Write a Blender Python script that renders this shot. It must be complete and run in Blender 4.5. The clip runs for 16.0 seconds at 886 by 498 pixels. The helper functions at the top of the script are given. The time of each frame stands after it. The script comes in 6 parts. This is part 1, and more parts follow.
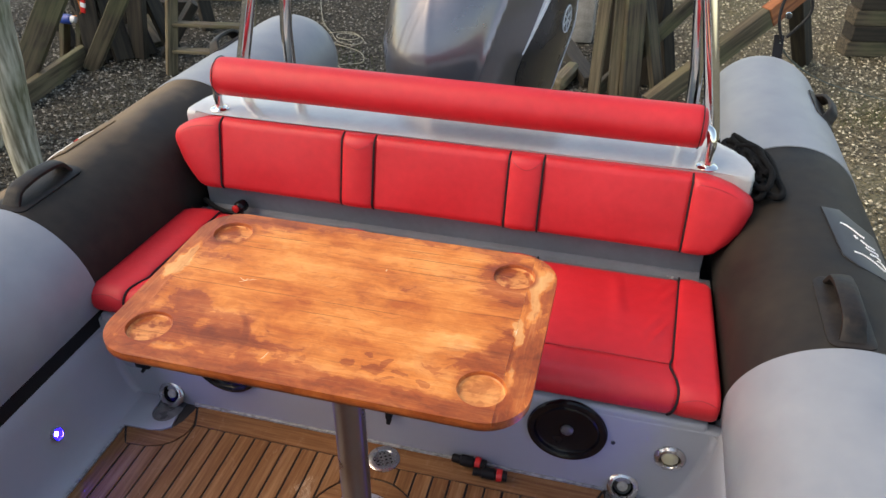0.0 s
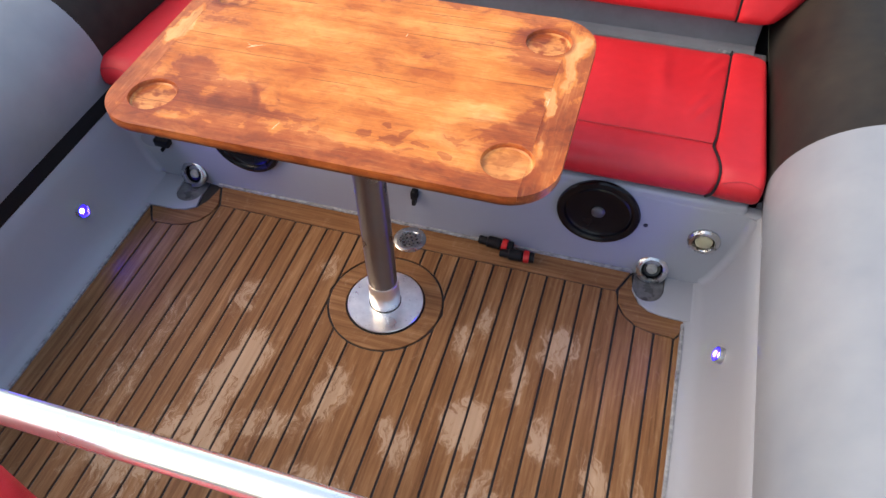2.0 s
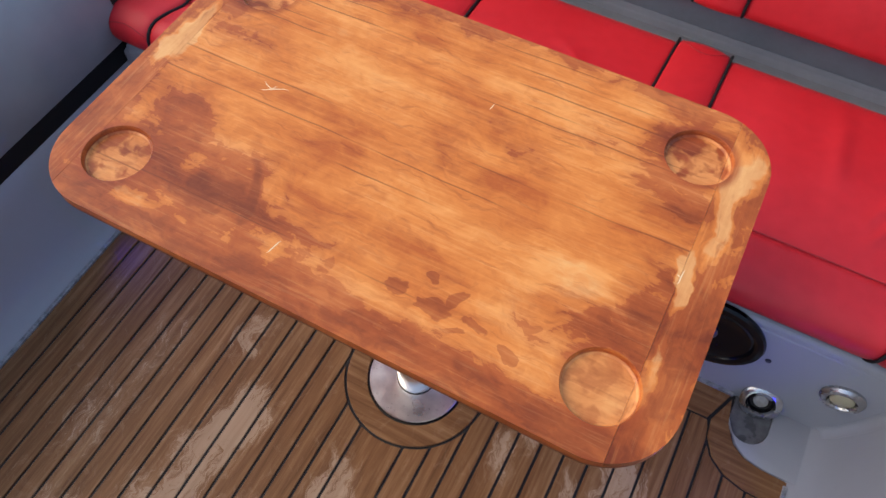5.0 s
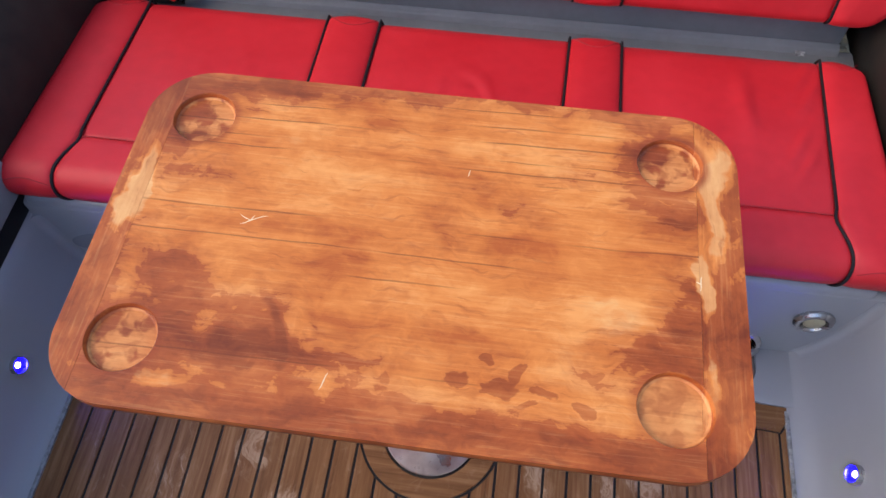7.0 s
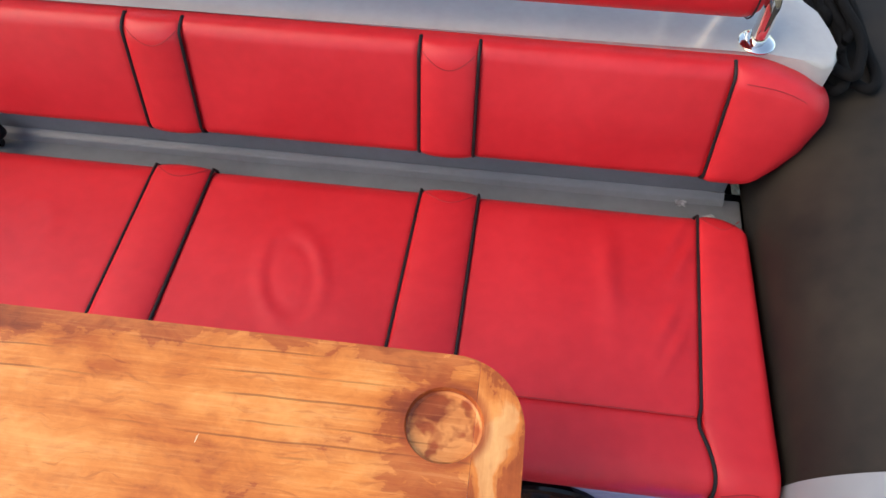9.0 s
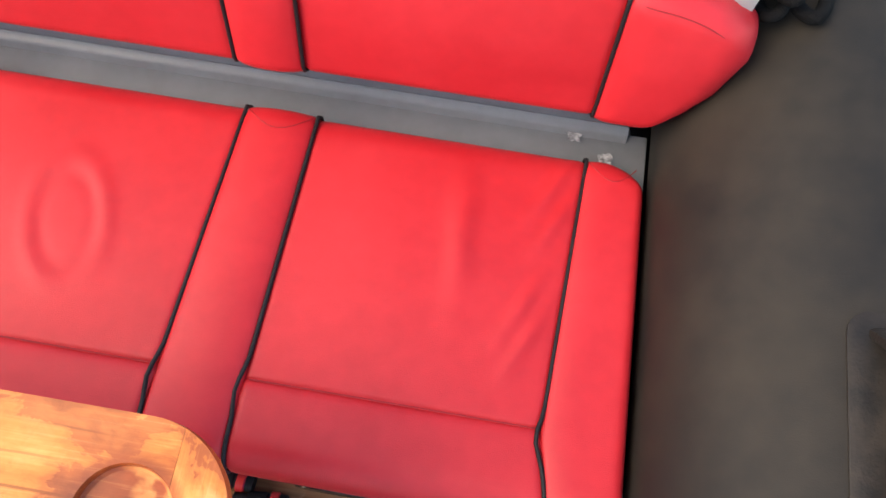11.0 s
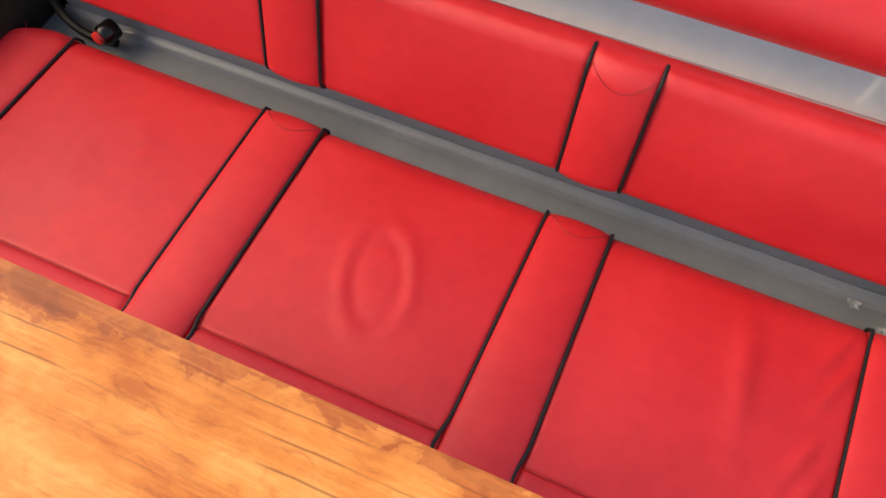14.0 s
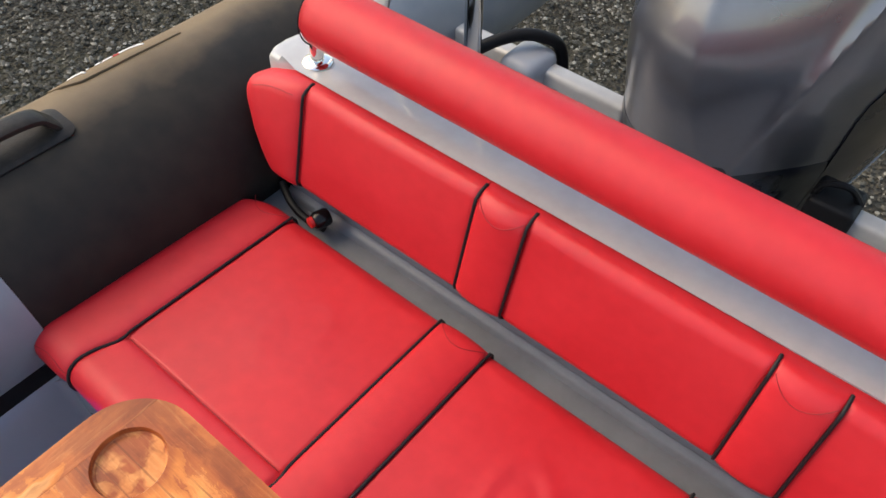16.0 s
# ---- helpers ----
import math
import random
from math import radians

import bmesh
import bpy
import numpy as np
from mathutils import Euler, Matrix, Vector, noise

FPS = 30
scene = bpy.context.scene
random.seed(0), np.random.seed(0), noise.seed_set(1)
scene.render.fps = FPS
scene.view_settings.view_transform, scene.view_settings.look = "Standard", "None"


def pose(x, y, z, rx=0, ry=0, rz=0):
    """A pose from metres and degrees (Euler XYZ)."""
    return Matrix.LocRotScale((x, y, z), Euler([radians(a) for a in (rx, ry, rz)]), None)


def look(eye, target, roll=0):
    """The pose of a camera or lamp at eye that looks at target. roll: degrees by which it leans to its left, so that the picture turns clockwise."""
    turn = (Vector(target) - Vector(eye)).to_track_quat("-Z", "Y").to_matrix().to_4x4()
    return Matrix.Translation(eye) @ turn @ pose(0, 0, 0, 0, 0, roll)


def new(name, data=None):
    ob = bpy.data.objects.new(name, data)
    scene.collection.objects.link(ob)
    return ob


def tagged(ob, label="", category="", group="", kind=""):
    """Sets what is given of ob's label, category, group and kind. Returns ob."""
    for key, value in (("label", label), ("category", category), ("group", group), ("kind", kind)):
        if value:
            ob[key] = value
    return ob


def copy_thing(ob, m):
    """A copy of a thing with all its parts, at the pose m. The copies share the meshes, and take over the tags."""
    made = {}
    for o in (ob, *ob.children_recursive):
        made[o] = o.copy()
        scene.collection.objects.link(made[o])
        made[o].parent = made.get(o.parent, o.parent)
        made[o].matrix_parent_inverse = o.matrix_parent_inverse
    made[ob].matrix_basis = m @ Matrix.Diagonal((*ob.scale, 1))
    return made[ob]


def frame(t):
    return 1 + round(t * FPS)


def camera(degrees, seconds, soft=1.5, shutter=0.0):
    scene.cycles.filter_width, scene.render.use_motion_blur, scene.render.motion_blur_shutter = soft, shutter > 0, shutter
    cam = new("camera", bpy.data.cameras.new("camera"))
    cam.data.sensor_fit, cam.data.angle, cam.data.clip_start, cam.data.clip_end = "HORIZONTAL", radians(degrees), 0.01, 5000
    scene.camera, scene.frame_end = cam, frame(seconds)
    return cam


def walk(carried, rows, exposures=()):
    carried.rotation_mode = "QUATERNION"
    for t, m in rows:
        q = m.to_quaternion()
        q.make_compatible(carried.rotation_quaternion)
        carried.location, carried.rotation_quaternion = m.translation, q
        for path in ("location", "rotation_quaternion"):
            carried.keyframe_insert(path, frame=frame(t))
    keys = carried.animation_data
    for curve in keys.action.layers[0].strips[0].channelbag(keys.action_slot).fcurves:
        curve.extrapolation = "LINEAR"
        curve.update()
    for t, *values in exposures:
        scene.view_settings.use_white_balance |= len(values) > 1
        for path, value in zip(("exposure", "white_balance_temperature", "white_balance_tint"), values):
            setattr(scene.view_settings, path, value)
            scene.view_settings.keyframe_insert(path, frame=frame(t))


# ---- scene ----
cam = camera(61.59, 16.0)
PATH = [
    (0, (0.4515, -1.7069, 1.4539), (0.0457, -0.0974, 0.3382), 0.48),
    (0.5, (0.4573, -1.7163, 1.4555), (0.0137, -0.1179, 0.3383), -0.26),
    (1, (0.4643, -1.7081, 1.4376), (0.0092, -0.1902, 0.2174), -0.81),
    (1.5, (0.4618, -1.6851, 1.3987), (0.0130, -0.2906, 0.0371), -1.47),
    (2, (0.4576, -1.6593, 1.3635), (0.0578, -0.4247, -0.1583), -1.69),
    (2.5, (0.4490, -1.6360, 1.3530), (0.0761, -0.4726, -0.2305), -0.87),
    (3, (0.4532, -1.6007, 1.3591), (0.0505, -0.4168, -0.2017), -0.82),
    (3.5, (0.4528, -1.5375, 1.3438), (0.0004, -0.3465, -0.1979), -0.01),
    (4, (0.4185, -1.4256, 1.3208), (-0.0562, -0.2690, -0.2403), 1.15),
    (4.5, (0.3455, -1.2698, 1.2957), (-0.0907, -0.2702, -0.3808), 4.91),
    (5, (0.2819, -1.1608, 1.2943), (-0.1800, -0.2500, -0.4253), 0.89),
    (7.5, (0.0985, -1.1164, 1.3709), (-0.0203, -0.1192, -0.3588), -1.19),
    (8, (0.1602, -1.0718, 1.3750), (0.0138, 0.0277, -0.2892), -1.13),
    (8.5, (0.2576, -0.9900, 1.3697), (0.0294, 0.1243, -0.2753), -2.19),
    (9, (0.3400, -0.8107, 1.3378), (0.1899, 0.2680, -0.3397), -0.83),
    (9.5, (0.4505, -0.6647, 1.2652), (0.4096, 0.3294, -0.4698), 6.13),
    (10, (0.5324, -0.5707, 1.2153), (0.4671, 0.2956, -0.5862), 6.42),
    (12.5, (0.4881, -0.4984, 1.2163), (0.3956, 0.0646, -0.7006), -1.45),
    (13, (0.4254, -0.5388, 1.2195), (0.2694, 0.1194, -0.6626), 0.88),
    (13.5, (0.3535, -0.5785, 1.2267), (0.1100, 0.1896, -0.6038), 3.13),
    (14, (0.2716, -0.6038, 1.2649), (-0.0891, 0.2374, -0.5133), 0.28),
    (14.5, (0.1833, -0.6374, 1.2756), (-0.2290, 0.2457, -0.4708), 2.32),
    (15, (0.1413, -0.6399, 1.2953), (-0.4587, 0.2260, -0.4048), 1.95),
    (15.5, (0.1447, -0.6291, 1.3295), (-0.5544, 0.2979, -0.2990), 2.58),
    (16, (0.1615, -0.6160, 1.3628), (-0.6250, 0.4123, -0.1616), 2.35),
]
EXPOSURES = ((0.0, 1.28, 8050, 8), (1.0, 1.36, 7900, 8), (2.5, 1.58, 7700, 8), (3.5, 1.52, 7700, 8), (4.0, 1.38, 7600, 8), (5.0, 1.04, 7150, 9), (7.5, 1.13, 6700, 11), (9.0, 1.27, 7450, 8), (9.5, 1.54, 8350, 7), (10.0, 1.8, 8300, 7), (12.5, 1.83, 7000, 7), (13.0, 1.64, 7350, 6), (13.5, 1.45, 8850, 6), (14.0, 1.35, 8900, 6), (15.0, 1.31, 8800, 6), (16.0, 1.37, 8000, 7))
walk(cam, [(t, look(eye, target, roll)) for t, eye, target, roll in PATH], EXPOSURES)

# ---------------------------------------------------------------- light
world = bpy.data.worlds.new("world")
scene.world = world
world.use_nodes = True
wn, wl = world.node_tree.nodes, world.node_tree.links
sky = wn.new("ShaderNodeTexSky")
sky.sky_type = "NISHITA"
sky.sun_disc = False
SUN_EL, SUN_AZ = 48.0, -111.0          # degrees; azimuth from +y towards +x
sky.sun_elevation = radians(SUN_EL)
sky.sun_rotation = radians(SUN_AZ)
sky.air_density, sky.dust_density, sky.ozone_density = 1.0, 1.5, 1.0
wl.new(sky.outputs[0], wn["Background"].inputs[0])
wn["Background"].inputs[1].default_value = 0.15

sun = new("sun", bpy.data.lights.new("sun", "SUN"))
sun.data.energy = 0.5
sun.data.angle = radians(45)
sun.data.color = (1.0, 0.80, 0.58)
_d = Vector((math.sin(radians(SUN_AZ)) * math.cos(radians(SUN_EL)), math.cos(radians(SUN_AZ)) * math.cos(radians(SUN_EL)), math.sin(radians(SUN_EL))))
sun.matrix_world = look(_d * 20, (0, 0, 0))


# ---------------------------------------------------------------- materials
def mat(name, base, rough=0.5, metal=0.0, vary=0.12, scale=6.0, fine=60.0, bump=0.15, bump_scale=300.0, coat=0.0, tint=None, detail=4.0, spec=0.5, sheen=0.0):
    """A plain surface with two scales of colour variation, uneven gloss and fine relief."""
    m = bpy.data.materials.new(name)
    m.use_nodes = True
    nt = m.node_tree
    n, l = nt.nodes, nt.links
    b = n["Principled BSDF"]
    geo = n.new("ShaderNodeNewGeometry")
    big, small = n.new("ShaderNodeTexNoise"), n.new("ShaderNodeTexNoise")
    big.inputs["Scale"].default_value, small.inputs["Scale"].default_value = scale, fine
    big.inputs["Detail"].default_value = small.inputs["Detail"].default_value = detail
    for t in (big, small):
        l.new(geo.outputs["Position"], t.inputs["Vector"])
    add = n.new("ShaderNodeMath")
    add.operation = "MULTIPLY_ADD"
    l.new(small.outputs["Fac"], add.inputs[0])
    add.inputs[1].default_value = 0.5
    l.new(big.outputs["Fac"], add.inputs[2])
    ramp = n.new("ShaderNodeValToRGB")
    t = tint or base
    e = ramp.color_ramp.elements
    e[0].position, e[1].position = 0.5, 1.0
    e[0].color = (*[c * (1 - vary) for c in base], 1)
    e[1].color = (*[min(1, c * (1 + vary)) for c in t], 1)
    l.new(add.outputs[0], ramp.inputs[0])
    l.new(ramp.outputs[0], b.inputs["Base Color"])
    rr = n.new("ShaderNodeMapRange")
    rr.inputs["From Min"].default_value, rr.inputs["From Max"].default_value = 0.3, 0.7
    rr.inputs["To Min"].default_value, rr.inputs["To Max"].default_value = max(0.02, rough - 0.08), min(1, rough + 0.08)
    l.new(big.outputs["Fac"], rr.inputs[0])
    l.new(rr.outputs[0], b.inputs["Roughness"])
    b.inputs["Metallic"].default_value = metal
    b.inputs["Coat Weight"].default_value = coat
    b.inputs["Specular IOR Level"].default_value = spec
    b.inputs["Sheen Weight"].default_value = sheen
    if bump:
        relief = n.new("ShaderNodeTexNoise")
        relief.inputs["Scale"].default_value = bump_scale
        relief.inputs["Detail"].default_value = 3
        l.new(geo.outputs["Position"], relief.inputs["Vector"])
        bp = n.new("ShaderNodeBump")
        bp.inputs["Strength"].default_value = bump
        bp.inputs["Distance"].default_value = 0.002
        l.new(relief.outputs["Fac"], bp.inputs["Height"])
        l.new(bp.outputs[0], b.inputs["Normal"])
    return m


def glow(name, colour, strength):
    m = bpy.data.materials.new(name)
    m.use_nodes = True
    b = m.node_tree.nodes["Principled BSDF"]
    b.inputs["Base Color"].default_value = (0.8, 0.85, 1, 1)
    b.inputs["Emission Color"].default_value = (*colour, 1)
    b.inputs["Emission Strength"].default_value = strength
    return m


def timber(name, dark, light, along=(1, 1, 0.06), scale=40.0, rough=0.8, green=0.0):
    """Weathered wood: grain drawn out along one axis of the piece, and broad stains."""
    m = bpy.data.materials.new(name)
    m.use_nodes = True
    n, l = m.node_tree.nodes, m.node_tree.links
    b = n["Principled BSDF"]
    tc, mp = n.new("ShaderNodeTexCoord"), n.new("ShaderNodeMapping")
    mp.inputs["Scale"].default_value = along
    l.new(tc.outputs["Object"], mp.inputs[0])
    grain, stain = n.new("ShaderNodeTexNoise"), n.new("ShaderNodeTexNoise")
    grain.inputs["Scale"].default_value, grain.inputs["Detail"].default_value = scale, 6
    l.new(mp.outputs[0], grain.inputs["Vector"])
    stain.inputs["Scale"].default_value, stain.inputs["Detail"].default_value = 3, 5
    l.new(tc.outputs["Object"], stain.inputs["Vector"])
    ramp = n.new("ShaderNodeValToRGB")
    e = ramp.color_ramp.elements
    e[0].position, e[1].position = 0.35, 0.65
    e[0].color, e[1].color = (*dark, 1), (*light, 1)
    l.new(grain.outputs["Fac"], ramp.inputs[0])
    oi = n.new("ShaderNodeObjectInfo")
    hue = n.new("ShaderNodeHueSaturation")
    mr = n.new("ShaderNodeMapRange")
    mr.inputs["To Min"].default_value, mr.inputs["To Max"].default_value = 0.7, 1.25
    l.new(oi.outputs["Random"], mr.inputs[0])
    l.new(mr.outputs[0], hue.inputs["Value"])
    l.new(ramp.outputs[0], hue.inputs["Color"])
    mix = n.new("ShaderNodeMix")
    mix.data_type = "RGBA"
    mix.inputs["B"].default_value = (0.12, 0.14, 0.06, 1) if green else (*dark, 1)
    sr = n.new("ShaderNodeMapRange")
    sr.inputs["From Min"].default_value, sr.inputs["From Max"].default_value = 0.45, 0.7
    sr.inputs["To Max"].default_value = max(green, 0.5)
    l.new(stain.outputs["Fac"], sr.inputs[0])
    l.new(sr.outputs[0], mix.inputs["Factor"])
    l.new(hue.outputs[0], mix.inputs["A"])
    l.new(mix.outputs["Result"], b.inputs["Base Color"])
    b.inputs["Roughness"].default_value = rough
    bp = n.new("ShaderNodeBump")
    bp.inputs["Strength"].default_value, bp.inputs["Distance"].default_value = 0.5, 0.004
    l.new(grain.outputs["Fac"], bp.inputs["Height"])
    l.new(bp.outputs[0], b.inputs["Normal"])
    return m


RED = mat("red_vinyl", (0.55, 0.0150, 0.0235), rough=0.44, vary=0.06, scale=5, fine=40, bump=0.25, bump_scale=900, tint=(0.60, 0.0215, 0.0310), spec=0.43)
SEAMRED = mat("red_seam", (0.36, 0.014, 0.019), rough=0.6, bump=0.1)
PIPE = mat("piping_charcoal", (0.012, 0.012, 0.014), rough=0.55, bump=0.1, spec=0.25)
GREL = mat("gelcoat_grey", (0.315, 0.333, 0.368), rough=0.34, vary=0.015, scale=2, bump=0.03, coat=0.1, detail=1.0)
WHITE = mat("gelcoat_white", (0.43, 0.425, 0.415), rough=0.18, vary=0.08, scale=9, bump=0.03, coat=0.6)
STRIP = mat("painted_grey_moulding", (0.168, 0.181, 0.200), rough=0.4, vary=0.12, scale=8, bump=0.08)
TUBE_BLACK = mat("black_tube_fabric", (0.0115, 0.0113, 0.0116), rough=0.6, vary=0.22, scale=4, fine=25, bump=0.2, bump_scale=700, tint=(0.0265, 0.0220, 0.0170), spec=0.22)
# left tube's outer shoulder: dried mud dust, with warm sunlight painted in
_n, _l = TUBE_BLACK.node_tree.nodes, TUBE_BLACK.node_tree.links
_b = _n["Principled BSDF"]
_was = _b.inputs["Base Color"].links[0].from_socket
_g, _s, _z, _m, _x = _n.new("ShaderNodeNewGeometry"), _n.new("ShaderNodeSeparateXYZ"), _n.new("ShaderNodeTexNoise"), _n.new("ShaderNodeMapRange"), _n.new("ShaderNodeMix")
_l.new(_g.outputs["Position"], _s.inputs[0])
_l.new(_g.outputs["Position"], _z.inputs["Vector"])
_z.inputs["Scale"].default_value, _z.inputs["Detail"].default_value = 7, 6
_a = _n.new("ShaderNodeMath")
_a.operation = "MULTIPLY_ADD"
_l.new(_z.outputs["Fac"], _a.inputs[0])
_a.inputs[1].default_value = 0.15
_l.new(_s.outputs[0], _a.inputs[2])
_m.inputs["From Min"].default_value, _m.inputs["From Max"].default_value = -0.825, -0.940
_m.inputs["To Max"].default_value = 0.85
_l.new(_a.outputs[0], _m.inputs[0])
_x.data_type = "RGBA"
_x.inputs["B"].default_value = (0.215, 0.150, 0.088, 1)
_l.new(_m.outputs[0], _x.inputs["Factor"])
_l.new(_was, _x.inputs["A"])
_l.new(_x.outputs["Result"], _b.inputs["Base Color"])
TUBE_GREY = mat("grey_tube_fabric", (0.228, 0.252, 0.290), rough=0.42, vary=0.15, scale=3, fine=14, bump=0.15, bump_scale=700, tint=(0.243, 0.258, 0.278))
RUBBER = mat("black_rubber", (0.008, 0.008, 0.009), spec=0.2, rough=0.5, bump=0.15)
GLOSSB = mat("gloss_black_plastic", (0.005, 0.005, 0.006), rough=0.22, bump=0.02, spec=0.3)
CHROME = mat("polished_stainless", (0.75, 0.74, 0.72), rough=0.09, metal=1.0, vary=0.03, bump=0.0)
BRIGHT = mat("satin_stainless", (0.92, 0.91, 0.90), rough=0.3, metal=0.9, vary=0.02, bump=0.0)
BRUSH = mat("worn_stainless", (0.50, 0.50, 0.50), rough=0.26, metal=1.0, vary=0.12, scale=25, bump=0.1, bump_scale=120)
PLATE = mat("polished_plate", (0.84, 0.84, 0.83), rough=0.33, metal=1.0, vary=0.10, scale=30, bump=0.12, bump_scale=90)
POLE = mat("turned_steel_pole", (0.25, 0.215, 0.20), rough=0.29, metal=1.0, vary=0.05, bump=0.0)
_b = POLE.node_tree.nodes["Principled BSDF"]
_t = POLE.node_tree.nodes.new("ShaderNodeTangent")
_t.direction_type, _t.axis = "RADIAL", "Z"
_b.inputs["Anisotropic"].default_value = 1.0
_b.inputs["Anisotropic Rotation"].default_value = 0.25
POLE.node_tree.links.new(_t.outputs[0], _b.inputs["Tangent"])
WATER = bpy.data.materials.new("clear_water")
WATER.use_nodes = True
_b = WATER.node_tree.nodes["Principled BSDF"]
_b.inputs["Transmission Weight"].default_value, _b.inputs["IOR"].default_value, _b.inputs["Roughness"].default_value = 1.0, 1.33, 0.02
CAULK = mat("black_caulk", (0.012, 0.011, 0.011), rough=0.6, bump=0.1)
SEALANT = mat("mouldy_sealant", (0.27, 0.28, 0.29), rough=0.4, vary=0.5, scale=70, fine=300, bump=0.3)
SLATEBLUE = mat("dark_blue_plastic", (0.02, 0.025, 0.05), rough=0.4)
# grime, darkened further for the shade in the drain recess
SHADED_GRIME = mat("shaded_grimy_gelcoat", (0.105, 0.107, 0.112), rough=0.3, vary=0.5, scale=30, bump=0.3)
PALEWOOD = mat("bare_pale_wood", (0.80, 0.60, 0.36), rough=0.7, bump=0)
CREAM = mat("cream_plastic", (0.44, 0.41, 0.27), rough=0.4)
REDPL = mat("red_plastic", (0.55, 0.02, 0.02), rough=0.35)
ROPE = mat("black_rope", (0.006, 0.006, 0.0065), rough=0.85, bump=0.8, bump_scale=500, spec=0.12)
ENGINE = mat("silver_cowl_paint", (0.165, 0.161, 0.178), rough=0.31, metal=0.75, vary=0.05, scale=3, bump=0.02, coat=0.6)
ENGDARK = mat("dark_cowl_paint", (0.010, 0.012, 0.018), rough=0.3, metal=0.0, bump=0.02, coat=0.25)
LOGO = mat("silver_marking", (0.6, 0.62, 0.66), rough=0.35, bump=0)
LETTER = mat("white_marking", (0.75, 0.75, 0.74), rough=0.5, bump=0)
WOODOLD = timber("weathered_timber", (0.028, 0.022, 0.014), (0.100, 0.080, 0.050), green=0.45)
WOODPALE = timber("pale_timber", (0.055, 0.043, 0.025), (0.17, 0.132, 0.080), green=0.3)
WOODDARK = timber("dark_timber", (0.011, 0.009, 0.006), (0.038, 0.030, 0.019))
DUSTY = mat("dusty_black_rubber", (0.011, 0.011, 0.012), rough=0.5, vary=0.3, scale=22, fine=80, bump=0.25, tint=(0.026, 0.0205, 0.0165), spec=0.22)
POSTW = timber("peeling_post_timber", (0.17, 0.15, 0.10), (0.62, 0.58, 0.47), green=0.5, scale=34, along=(1, 1, 0.10))
LED = glow("blue_led", (0.0, 0.0, 1.0), 5.0)
LED.node_tree.nodes["Principled BSDF"].inputs["Base Color"].default_value = (0.02, 0.02, 0.12, 1)
LEDCORE = glow("blue_led_core", (0.004, 0.004, 1.0), 550.0)


